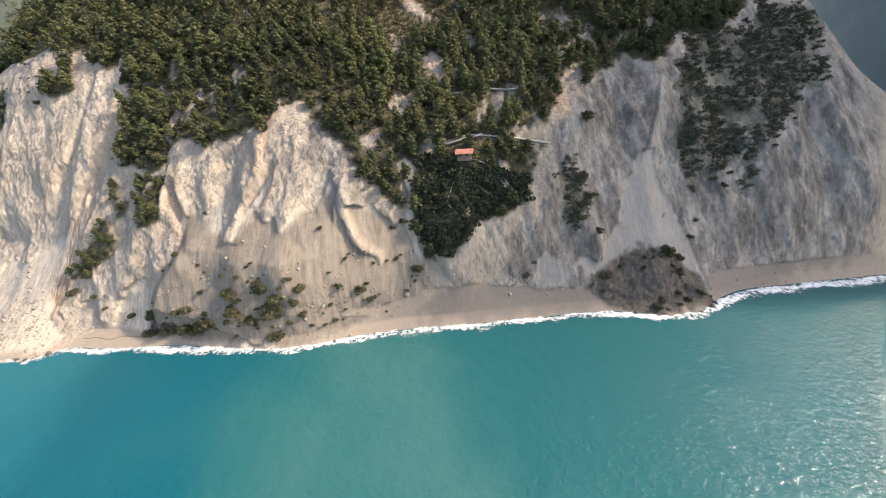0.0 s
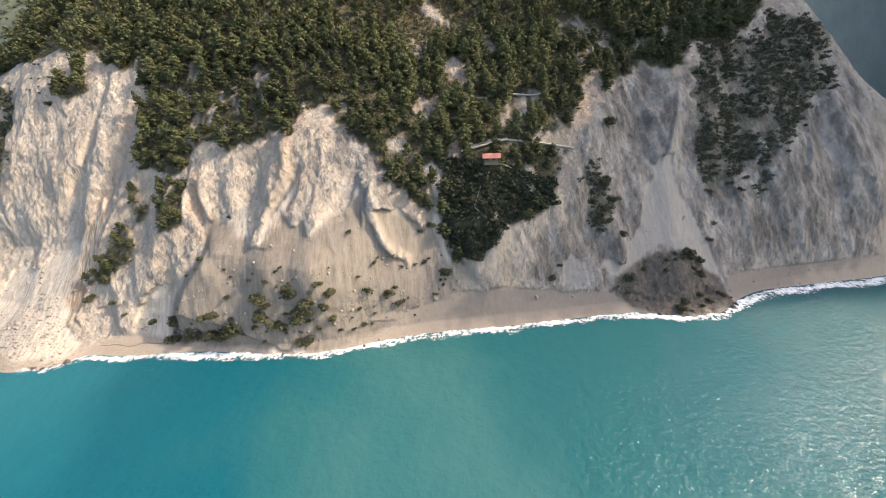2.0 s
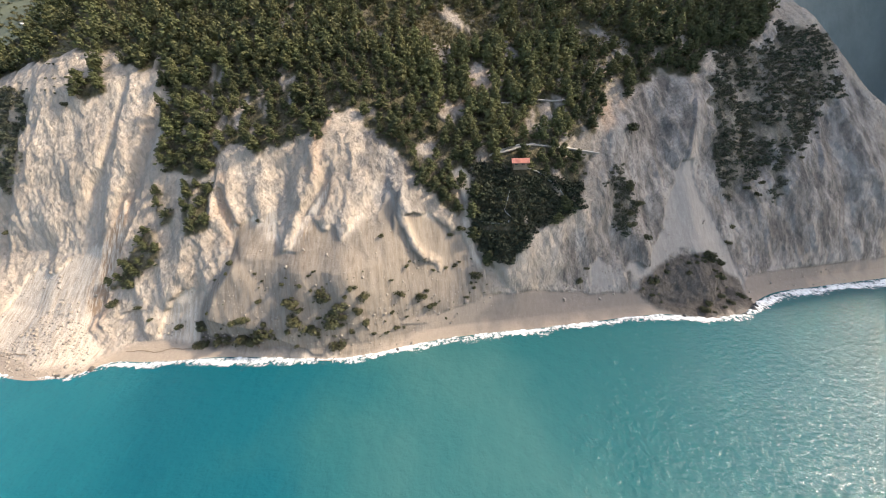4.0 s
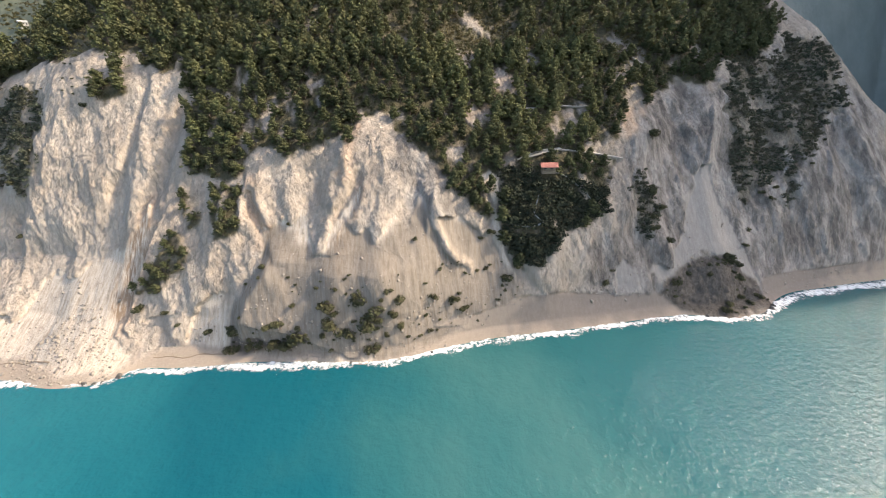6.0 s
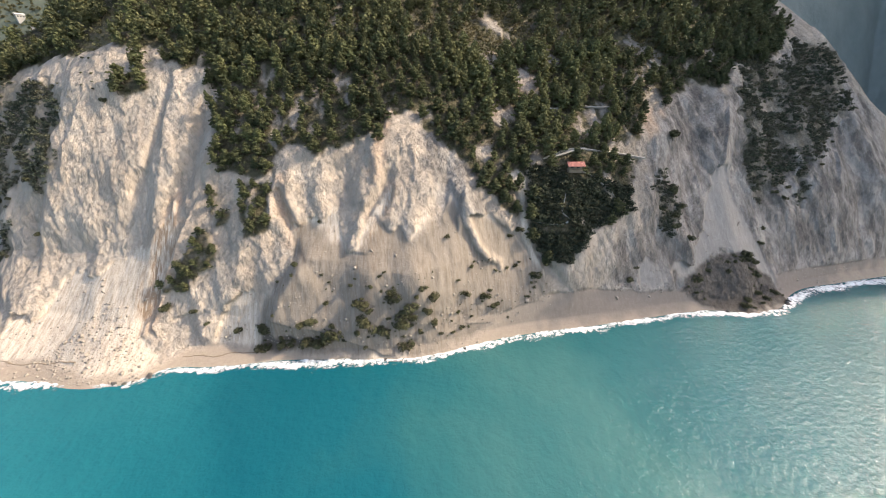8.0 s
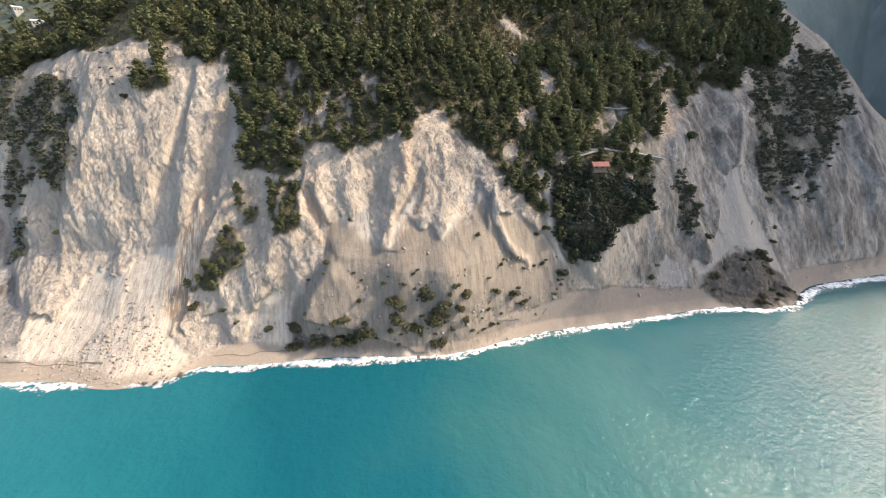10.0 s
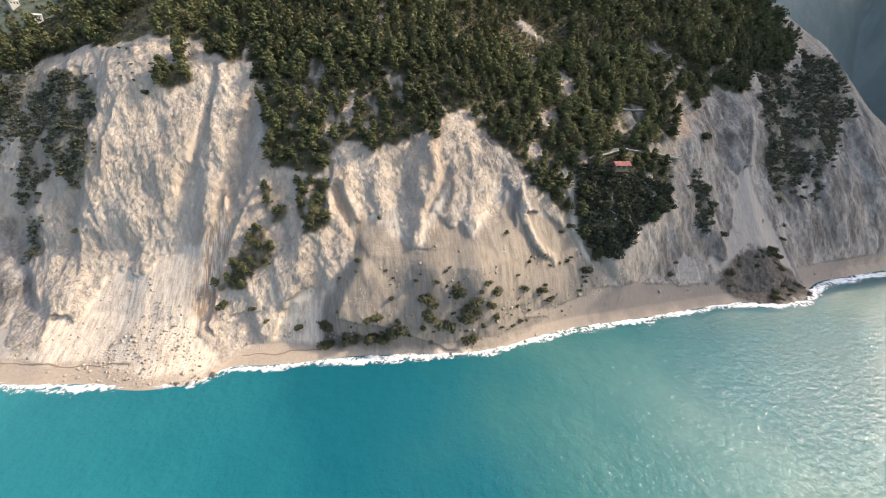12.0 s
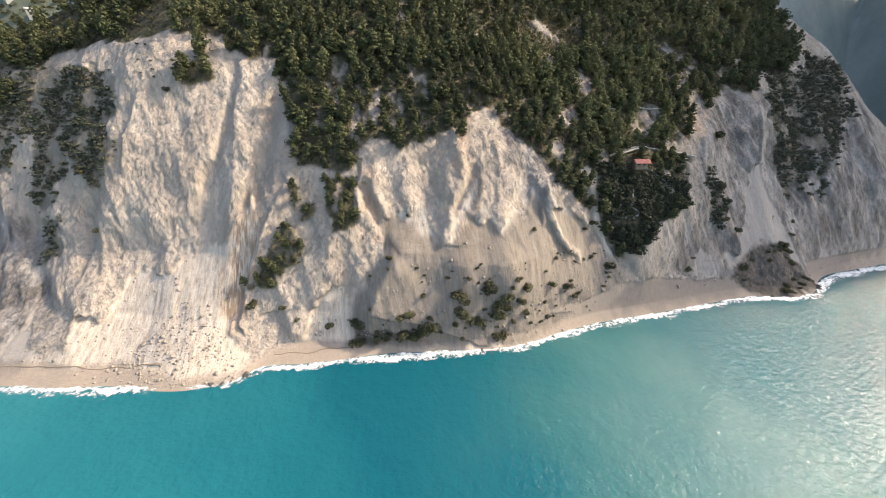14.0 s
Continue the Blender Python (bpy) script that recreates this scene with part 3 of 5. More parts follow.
def cliff_material():
    m, n, l, bs = material("limestone_coast")
    cover = n.new("ShaderNodeVertexColor")
    cover.layer_name = "cover"
    tone = n.new("ShaderNodeVertexColor")
    tone.layer_name = "tone"
    sc, st = n.new("ShaderNodeSeparateColor"), n.new("ShaderNodeSeparateColor")
    l.new(cover.outputs["Color"], sc.inputs[0])
    l.new(tone.outputs["Color"], st.inputs[0])
    big = tex(n, l, 0.035, 6, 0.6, (1, 1, 0.45))
    fine = tex(n, l, 0.55, 8, 0.62, (1, 1, 0.24), (0, 0.2, 0))
    grain = tex(n, l, 3.0, 6, 0.7)
    streak = tex(n, l, 0.5, 6, 0.65, (1.6, 0.4, 0.09), (0, 0.24, 0))
    rockc = ramp(n, l, big, [(0.32, (0.32, 0.26, 0.205)), (0.5, (0.44, 0.373, 0.306)), (0.7, (0.54, 0.474, 0.402))])
    rockc = mix(n, l, 0.36, rockc, ramp(n, l, fine, [(0.28, (0.28, 0.225, 0.172)), (0.42, (0.45, 0.38, 0.308)), (0.68, (0.58, 0.51, 0.43))]))
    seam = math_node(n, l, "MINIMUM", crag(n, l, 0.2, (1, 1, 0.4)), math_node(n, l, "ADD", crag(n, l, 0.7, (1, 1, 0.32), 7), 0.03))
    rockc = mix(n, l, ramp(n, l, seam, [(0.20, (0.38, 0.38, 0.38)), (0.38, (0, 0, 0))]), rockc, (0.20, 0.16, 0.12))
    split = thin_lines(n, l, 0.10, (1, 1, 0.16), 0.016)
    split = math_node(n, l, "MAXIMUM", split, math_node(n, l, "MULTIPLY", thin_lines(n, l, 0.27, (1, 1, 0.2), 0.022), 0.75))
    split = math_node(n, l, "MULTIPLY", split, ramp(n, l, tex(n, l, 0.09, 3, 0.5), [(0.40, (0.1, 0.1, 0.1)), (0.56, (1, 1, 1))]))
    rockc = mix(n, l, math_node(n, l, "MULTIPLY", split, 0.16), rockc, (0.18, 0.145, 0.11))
    stain = tex(n, l, 0.22, 6, 0.6, (1, 0.5, 0.11), (0, 0.16, 0))
    rockc = mix(n, l, ramp(n, l, stain, [(0.50, (0, 0, 0)), (0.72, (0.5, 0.5, 0.5))]), rockc, (0.26, 0.205, 0.155))
    rockc = mix(n, l, st.outputs["Red"], rockc, mix(n, l, fine, (0.31, 0.19, 0.115), (0.50, 0.36, 0.25)))
    # grey zone: streaked weathered rock, darkened further for painted shade
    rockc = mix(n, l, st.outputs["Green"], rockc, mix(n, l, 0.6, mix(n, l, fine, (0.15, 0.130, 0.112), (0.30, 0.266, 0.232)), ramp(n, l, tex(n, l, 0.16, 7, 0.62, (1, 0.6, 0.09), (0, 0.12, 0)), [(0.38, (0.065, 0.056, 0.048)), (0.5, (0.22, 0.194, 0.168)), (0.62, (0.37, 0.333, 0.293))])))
    talc = ramp(n, l, streak, [(0.34, (0.24, 0.18, 0.126)), (0.45, (0.42, 0.34, 0.26)), (0.6, (0.55, 0.47, 0.38))])
    talc = mix(n, l, 0.35, talc, ramp(n, l, grain, [(0.35, (0.24, 0.20, 0.155)), (0.6, (0.55, 0.49, 0.41))]))
    chute = tex(n, l, 0.8, 5, 0.6, (1.3, 0.3, 0.05), (0, 0.30, 0))
    talc = mix(n, l, math_node(n, l, "MINIMUM", math_node(n, l, "MULTIPLY", math_node(n, l, "MULTIPLY", st.outputs["Red"], 2.0), ramp(n, l, chute, [(0.40, (1, 1, 1)), (0.58, (0.05, 0.05, 0.05))])), 0.9), talc, (0.23, 0.155, 0.10))
    # scree in the grey zone carries the painted shade as well
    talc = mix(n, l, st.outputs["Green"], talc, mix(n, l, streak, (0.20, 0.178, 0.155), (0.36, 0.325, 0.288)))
    talc = mix(n, l, math_node(n, l, "MULTIPLY", tone.outputs["Alpha"], 0.8), talc, mix(n, l, streak, (0.092, 0.074, 0.057), (0.23, 0.194, 0.156)))
    soil = mix(n, l, fine, (0.045, 0.048, 0.026), (0.12, 0.098, 0.062))
    soil = mix(n, l, ramp(n, l, tex(n, l, 0.09, 5, 0.6), [(0.56, (0, 0, 0)), (0.66, (1, 1, 1))]), soil, (0.16, 0.135, 0.10))
    # beach sand is painted darker where the right side is shaded
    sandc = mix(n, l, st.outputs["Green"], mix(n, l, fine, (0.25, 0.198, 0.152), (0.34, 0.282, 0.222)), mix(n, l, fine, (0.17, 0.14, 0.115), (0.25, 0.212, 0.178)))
    debc = mix(n, l, fine, (0.05, 0.043, 0.036), (0.17, 0.145, 0.12))
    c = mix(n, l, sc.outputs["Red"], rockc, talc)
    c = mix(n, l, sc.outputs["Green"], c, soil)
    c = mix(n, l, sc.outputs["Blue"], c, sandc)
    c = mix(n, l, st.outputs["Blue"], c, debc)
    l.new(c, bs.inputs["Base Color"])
    bs.inputs["Roughness"].default_value = 0.95
    bs.inputs["Specular IOR Level"].default_value = 0.15
    crack = crag(n, l, 0.16, (1, 1, 0.36))
    hard = math_node(n, l, "SUBTRACT", 1.0, math_node(n, l, "MULTIPLY", sc.outputs["Red"], 0.85))
    hard = math_node(n, l, "MULTIPLY", hard, math_node(n, l, "SUBTRACT", 1.0, math_node(n, l, "MULTIPLY", sc.outputs["Blue"], 0.9)))
    crack2 = crag(n, l, 0.62, (1, 1, 0.36), 8)
    b0 = bump(n, l, None, math_node(n, l, "MULTIPLY", math_node(n, l, "ADD", math_node(n, l, "MULTIPLY", crack, 0.30), math_node(n, l, "MULTIPLY", crack2, 0.22)), hard), 1.0, 0.9)
    for cell, deep in ((2.4, 1.2), (1.0, 0.6), (0.5, 0.2)):
        b0 = bump(n, l, None, math_node(n, l, "MULTIPLY", facets(n, l, cell, (1, 1, 0.34), 0.22), hard), 1.0, deep, b0)
    b0 = bump(n, l, None, math_node(n, l, "MULTIPLY", math_node(n, l, "SUBTRACT", 1.0, split), hard), 1.0, 0.15, b0)
    b1 = bump(n, l, None, math_node(n, l, "MULTIPLY", fine, hard), 0.5, 0.5, b0)
    bump(n, l, bs, grain, 0.35, 0.25, b1)
    return m


def sea_material():
    m, n, l, bs = material("turquoise_sea")
    co = n.new("ShaderNodeTexCoord")
    sep = n.new("ShaderNodeSeparateXYZ")
    l.new(co.outputs["Object"], sep.inputs[0])
    cloud = tex(n, l, 0.014, 4, 0.5, (1.0, 0.8, 1))
    wisp = tex(n, l, 0.04, 5, 0.55, (1.0, 0.55, 1), (0, 0, 0.5))
    # a deep channel of clear water between two milky plumes of suspended chalk
    d = math_node(n, l, "ADD", sep.outputs["X"], math_node(n, l, "MULTIPLY", math_node(n, l, "ADD", sep.outputs["Y"], -80.0), 0.45))
    d = math_node(n, l, "ADD", d, math_node(n, l, "MULTIPLY", math_node(n, l, "ADD", cloud, -0.5), 170.0))
    d = math_node(n, l, "ADD", d, math_node(n, l, "MULTIPLY", math_node(n, l, "ADD", wisp, -0.5), 70.0))
    d = math_node(n, l, "DIVIDE", math_node(n, l, "ADD", d, 300.0), 450.0)
    c = ramp(n, l, d, [(0.10, (0.016, 0.130, 0.147)), (0.25, (0.008, 0.098, 0.120)), (0.34, (0.004, 0.074, 0.098)), (0.45, (0.006, 0.080, 0.102)), (0.53, (0.020, 0.098, 0.104)),
                       (0.60, (0.036, 0.114, 0.112)), (0.70, (0.014, 0.086, 0.095)), (0.85, (0.012, 0.080, 0.089)), (1.0, (0.018, 0.084, 0.092))])
    soft = tex(n, l, 0.22, 6, 0.6, (1, 0.8, 1), (0, 0, 0.5))
    calm = bump(n, l, None, soft, 0.7, 1.2)
    waves = tex(n, l, 0.5, 4, 0.6, (0.7, 1.15, 1), (0, 0, 0.3))
    steep = bump(n, l, None, waves, 1.0, 0.75)
    mild = bump(n, l, None, waves, 1.0, 0.45)
    body = n.new("ShaderNodeBsdfDiffuse")
    l.new(c, body.inputs["Color"])
    l.new(calm, body.inputs["Normal"])
    gloss = n.new("ShaderNodeBsdfGlossy")
    gloss.inputs["Roughness"].default_value = 0.11
    l.new(steep, gloss.inputs["Normal"])
    fres = n.new("ShaderNodeFresnel")
    fres.inputs["IOR"].default_value = 1.33
    l.new(mild, fres.inputs["Normal"])
    blend = n.new("ShaderNodeMixShader")
    l.new(fres.outputs[0], blend.inputs[0])
    l.new(body.outputs[0], blend.inputs[1])
    l.new(gloss.outputs[0], blend.inputs[2])
    l.new(blend.outputs[0], n["Material Output"].inputs["Surface"])
    n.remove(bs)
    return m


def foam_material():
    m, n, l, bs = material("sea_foam")
    c = ramp(n, l, tex(n, l, 0.9, 6, 0.7), [(0.3, (0.55, 0.63, 0.62)), (0.55, (0.82, 0.83, 0.82))])
    l.new(c, bs.inputs["Base Color"])
    bs.inputs["Roughness"].default_value = 0.8
    bump(n, l, bs, tex(n, l, 2.0, 5, 0.7), 0.7, 0.4)
    thick = n.new("ShaderNodeVertexColor")
    thick.layer_name = "thick"
    a = math_node(n, l, "ADD", thick.outputs["Color"], math_node(n, l, "MULTIPLY", math_node(n, l, "SUBTRACT", tex(n, l, 0.55, 8, 0.72), 0.5), 2.4))
    l.new(ramp(n, l, a, [(0.44, (0, 0, 0)), (1.0, (0.95, 0.95, 0.95))]), bs.inputs["Alpha"])
    return m


def leaf_material(name, dark, light, hue=0.0):
    m, n, l, bs = material(name)
    info = n.new("ShaderNodeObjectInfo")
    geo = n.new("ShaderNodeNewGeometry")
    each = n.new("ShaderNodeVertexColor")
    each.layer_name = "each"
    r = math_node(n, l, "ADD", math_node(n, l, "MULTIPLY", geo.outputs["Random Per Island"], 0.45), math_node(n, l, "MULTIPLY", math_node(n, l, "ADD", info.outputs["Random"], each.outputs["Color"]), 0.36))
    c = ramp(n, l, r, [(0.1, dark), (0.9, light)])
    patch = tex(n, l, 0.06, 3, 0.5)
    c = mix(n, l, ramp(n, l, patch, [(0.4, (0, 0, 0)), (0.65, (0.5, 0.5, 0.5))]), c, (light[0] * 1.15, light[1] * 0.95, light[2]))
    l.new(c, bs.inputs["Base Color"])
    bs.inputs["Roughness"].default_value = 0.75
    bs.inputs["Specular IOR Level"].default_value = 0.08
    through_ = n.new("ShaderNodeBsdfTranslucent")
    l.new(c, through_.inputs["Color"])
    both = n.new("ShaderNodeMixShader")
    both.inputs[0].default_value = 0.18
    l.new(bs.outputs[0], both.inputs[1])
    l.new(through_.outputs[0], both.inputs[2])
    l.new(both.outputs[0], n["Material Output"].inputs["Surface"])
    return m


def plain(name, a, b, scale=1.5, rough=0.8, strength=0.3, dist=0.05):
    m, n, l, bs = material(name)
    t = tex(n, l, scale, 6, 0.65)
    l.new(mix(n, l, t, a, b), bs.inputs["Base Color"])
    bs.inputs["Roughness"].default_value = rough
    bump(n, l, bs, t, strength, dist)
    return m


CLIFF, SEA, FOAM = cliff_material(), sea_material(), foam_material()
PINE = leaf_material("pine_needles", (0.033, 0.043, 0.026), (0.130, 0.140, 0.062))
SCRUB = leaf_material("scrub_leaves", (0.036, 0.040, 0.022), (0.108, 0.108, 0.056))
# dark evergreen, taken darker to stand in for shade over the gully
DARKSCRUB = leaf_material("dark_shaded_evergreen_leaves", (0.017, 0.023, 0.017), (0.055, 0.064, 0.040))
# grey-green leaves with some haze put into the colour
FACESCRUB = leaf_material("hazy_grey_green_leaves", (0.040, 0.047, 0.034), (0.105, 0.113, 0.075))
HEATHER = leaf_material("dry_olive_scrub", (0.045, 0.045, 0.022), (0.17, 0.155, 0.075))
BARK = plain("pine_bark", (0.07, 0.05, 0.035), (0.16, 0.12, 0.09), 3)
STONE = plain("fallen_limestone", (0.30, 0.265, 0.22), (0.58, 0.53, 0.46), 1.2, 0.9, 0.6, 0.2)
LOOSE = plain("weathered_loose_stone", (0.17, 0.14, 0.11), (0.34, 0.295, 0.24), 1.2, 0.9, 0.6, 0.2)
DARKSTONE = plain("wet_dark_stone", (0.03, 0.028, 0.025), (0.10, 0.09, 0.075), 1.5, 0.6, 0.6, 0.2)
CONCRETE = plain("pale_concrete", (0.32, 0.305, 0.28), (0.48, 0.46, 0.425), 0.8, 0.85, 0.2, 0.05)
DIRTROAD = plain("pale_gravel_road", (0.29, 0.265, 0.225), (0.44, 0.405, 0.355), 0.9, 0.95, 0.4, 0.1)
TILE = plain("red_roof_tiles", (0.38, 0.14, 0.10), (0.50, 0.22, 0.165), 2.5, 0.8, 0.5, 0.08)
WALLPAINT = plain("weathered_grey_wall", (0.26, 0.245, 0.22), (0.36, 0.345, 0.32), 1.0, 0.9)
DARKGLASS = plain("dark_window", (0.02, 0.022, 0.025), (0.05, 0.055, 0.06), 1.0, 0.2)
TIMBER = plain("grey_timber", (0.12, 0.09, 0.06), (0.26, 0.20, 0.14), 3.0, 0.85)


# ---- mesh helpers ----
def mesh_from(name, verts, faces, mat):
    """A mesh from an array of places and an array of equal-sided faces."""
    verts, faces = np.asarray(verts, float), np.asarray(faces, int)
    me = bpy.data.meshes.new(name)
    k = faces.shape[1]
    me.vertices.add(len(verts))
    me.vertices.foreach_set("co", verts.ravel())
    me.loops.add(faces.size)
    me.loops.foreach_set("vertex_index", faces.ravel())
    me.polygons.add(len(faces))
    me.polygons.foreach_set("loop_start", np.arange(0, faces.size, k))
    me.update(calc_edges=True)
    me.materials.append(mat)
    return me


def part(name, bm, mat, parent=None, label=""):
    me = bpy.data.meshes.new(name)
    bm.to_mesh(me)
    bm.free()
    me.materials.append(mat)
    ob = new(name, me)
    ob.parent = parent
    return tagged(ob, label) if label else ob


def box(bm, lo, hi):
    r = bmesh.ops.create_cube(bm, size=1.0)
    for v in r["verts"]:
        v.co = Vector([lo[k] + (v.co[k] + 0.5) * (hi[k] - lo[k]) for k in range(3)])
    return bm


def grid_faces(nr, nc):
    i = np.arange(nr * nc).reshape(nr, nc)
    return np.stack([i[:-1, :-1].ravel(), i[:-1, 1:].ravel(), i[1:, 1:].ravel(), i[1:, :-1].ravel()], 1)


# ---- the coast ----
verts = np.stack([gx.ravel(), gy.ravel(), gz.ravel()], 1)
me = mesh_from("ground", verts, grid_faces(*gx.shape), CLIFF)
rust = blur(mask(RUST, gx, gz, 3.0, 14), 6) * (0.5 + 0.5 * fbm(gx / 4, gz / 9, 15, 3))
# grey tone holds weathered rock and painted shade, weaker on bare patches
grey = np.maximum(blur(mask(GREYSHADE, gx, gz, 6.0, 16), 10), 0.55 * blur(bare, 2))
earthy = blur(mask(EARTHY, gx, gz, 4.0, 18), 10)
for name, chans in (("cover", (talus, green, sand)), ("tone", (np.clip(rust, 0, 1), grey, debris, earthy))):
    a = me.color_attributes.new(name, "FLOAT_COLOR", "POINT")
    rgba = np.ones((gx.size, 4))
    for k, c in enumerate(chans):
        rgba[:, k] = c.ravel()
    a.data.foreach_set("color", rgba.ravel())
ground = tagged(new("ground", me), "pale limestone sea cliffs with sandy scree and wooded slopes above", "cliff", kind="structure")

# ---- the sea ----
sx_, sy_ = np.concatenate([[-4500, -2000], np.linspace(-900, 900, 60), [2000, 4500]]), np.concatenate([[-4500, -2000, -900], np.linspace(-500, 220, 40), [900, 4500]])
ax, ay = np.meshgrid(sx_, sy_)
sea = mesh_from("water", np.stack([ax.ravel(), ay.ravel(), np.zeros(ax.size)], 1), grid_faces(*ax.shape), SEA)
tagged(new("water", sea), "milky turquoise sea with small ripples and sun glitter", "sea", kind="structure")

# ---- surf ----
fx_ = np.arange(-420.0, 330.0, 0.8)
NF = 14
fy_ = spline(SHORE, fx_)
reach = np.maximum(6.8 + 3.2 * fbm(fx_ / 22, fx_ * 0, 101, 3) + 1.2 * fbm(fx_ / 6.0, fx_ * 0, 102, 2) + 2.5 * smooth(120, 150, fx_) - 1.6 * (1 - smooth(-200, -170, fx_)), 3.0)
rows_, dens = [], []
for k in range(NF):
    s = k / (NF - 1)
    jag = fbm(fx_ / 3.0, np.full_like(fx_, k * 0.4), 103, 2)
    rows_.append(np.stack([fx_ + 0.3 * jag, fy_ + 1.0 - s * (reach + 1.0) + 0.9 * jag,
                           0.08 + 0.45 * np.sin(np.pi * np.clip(s * 1.3, 0, 1)) ** 2 * (0.7 + 0.5 * vnoise(fx_ / 2.2, np.full_like(fx_, k * 0.7), 104))], 1))
    dens.append(np.full_like(fx_, 0.06 + 0.78 * smooth(0.0, 0.3, np.array(s)) - 0.85 * smooth(0.45, 1.0, np.array(s))) + 0.35 * fbm(fx_ / 9, np.full_like(fx_, k * 0.3), 106, 2))
surf = np.stack(rows_)
me = mesh_from("surf", surf.reshape(-1, 3), grid_faces(NF, len(fx_)), FOAM)
rgba = np.repeat(np.clip(np.stack(dens).ravel(), 0, 1)[:, None], 4, 1)
me.color_attributes.new("thick", "FLOAT_COLOR", "POINT").data.foreach_set("color", rgba.ravel())
tagged(new("surf", me), "white foaming surf along the waterline", "surf", kind="stuff")


# ---- trees ----
def leaf_cloud(rng, lobes, count, size):
    """Small leaf sprays spread over rounded lobes (centre, radii)."""
    w = np.array([r[0] * r[1] for _, r in lobes])
    pick = rng.choice(len(lobes), count, p=w / w.sum())
    u = rng.normal(size=(count, 3))
    u /= np.linalg.norm(u, axis=1, keepdims=True)
    cen = np.array([c for c, _ in lobes])[pick]
    rad = np.array([(r[0], r[0], r[1]) for _, r in lobes])[pick]
    p = cen + u * rad * (0.72 + 0.36 * rng.random((count, 1)))
    nrm = u + 0.40 * rng.normal(size=(count, 3)) + (0, 0, 0.45)
    nrm /= np.linalg.norm(nrm, axis=1, keepdims=True)
    t = np.cross(nrm, rng.normal(size=(count, 3)))
    t /= np.linalg.norm(t, axis=1, keepdims=True) + 1e-9
    b = np.cross(nrm, t)
    s = size * (0.6 + 0.8 * rng.random((count, 1)))
    s = 1.25 * s
    v = np.stack([p - t * s - b * s * 0.65, p + t * s * 0.95 - b * s * 0.5 + nrm * s * 0.3, p + t * s * 0.05 + b * s * 0.95 - nrm * s * 0.2], 1)
    return v.reshape(-1, 3), np.arange(count * 3).reshape(count, 3)


def pine_lobes(rng, h):
    """A broad, lopsided crown of flat, overlapping tiers for a pine of height h."""
    lobes = []
    sway = rng.normal(size=2) * 0.06 * h
    for k in range(22):
        f = ((k + rng.random()) / 22) ** 0.8
        z = h * (0.16 + 0.78 * f)
        reach = h * 0.40 * (1.0 - 0.80 * f ** 2.2) * (0.6 + 0.6 * rng.random())
        a = 2.4 * k + 1.5 * rng.random()
        d = reach * (0.35 + 0.65 * rng.random())
        r = h * (0.09 + 0.07 * rng.random()) * (1.1 - 0.4 * f)
        lobes.append(((d * math.cos(a) + sway[0] * f, d * math.sin(a) + sway[1] * f, z), (r, r * 0.40)))
    lobes.append(((sway[0], sway[1], h * 0.95), (h * 0.06, h * 0.08)))
    lobes.append(((0, 0, h * 0.5), (h * 0.15, h * 0.25)))
    return lobes


def scrub_lobes(rng, h):
    lobes = []
    for k in range(rng.integers(4, 7)):
        a, d = rng.random() * 6.283, h * 0.55 * rng.random() ** 0.5
        r = h * (0.28 + 0.2 * rng.random())
        lobes.append(((d * math.cos(a), d * math.sin(a), h * (0.3 + 0.35 * rng.random())), (r, r * 0.8)))
    return lobes


def trunk_mesh(name, rng, h, lobes):
    """A tapered, slightly bent trunk with a few limbs to the lobes."""
    bm = bmesh.new()

    def limb(a, b, r0, r1, n=3, sides=5):
        a, b = Vector(a), Vector(b)
        prev = None
        for k in range(n + 1):
            s = k / n
            c = a.lerp(b, s) + Vector((0.03 * h * math.sin(3 * s + h), 0.03 * h * math.cos(4 * s), 0)) * (s if n > 2 else 0)
            r = r0 + (r1 - r0) * s
            ring = [bm.verts.new(c + Vector((r * math.cos(6.283 * i / sides), r * math.sin(6.283 * i / sides), 0))) for i in range(sides)]
            if prev:
                for i in range(sides):
                    bm.faces.new((prev[i], prev[(i + 1) % sides], ring[(i + 1) % sides], ring[i]))
            prev = ring

    limb((0, 0, -1.2), (0, 0, h * 0.9), h * 0.028, h * 0.008, 5, 6)
    for c, r in lobes[:6]:
        limb((0, 0, c[2] * 0.72), (c[0] * 0.9, c[1] * 0.9, c[2]), h * 0.011, h * 0.004, 2, 4)
    me = bpy.data.meshes.new(name)
    bm.to_mesh(me)
    bm.free()
    me.materials.append(BARK)
    return me


def make_tree(seed, h, count, kind="pine"):
    rng = np.random.default_rng(seed)
    lobes = pine_lobes(rng, h) if kind == "pine" else scrub_lobes(rng, h)
    v, f = leaf_cloud(rng, lobes, count, h * (0.027 if kind == "pine" else 0.075))
    root = new("pine_tree" if kind == "pine" else "shrub")
    crown = new("crown", mesh_from("crown", v, f, PINE if kind == "pine" else SCRUB))
    crown.parent = root
    if kind == "pine":
        trunk = new("trunk", trunk_mesh("trunk", rng, h, lobes))
        trunk.parent = root
    else:
        bm = bmesh.new()
        for k in range(4):
            a = 1.6 * k
            bmesh.ops.create_cone(bm, cap_ends=False, segments=5, radius1=h * 0.04, radius2=h * 0.015, depth=h * 0.6,
                                  matrix=pose(0.12 * h * math.cos(a), 0.12 * h * math.sin(a), h * 0.15, 22 * math.sin(a), 22 * math.cos(a)))
        part("stem", bm, BARK, root)
    return root


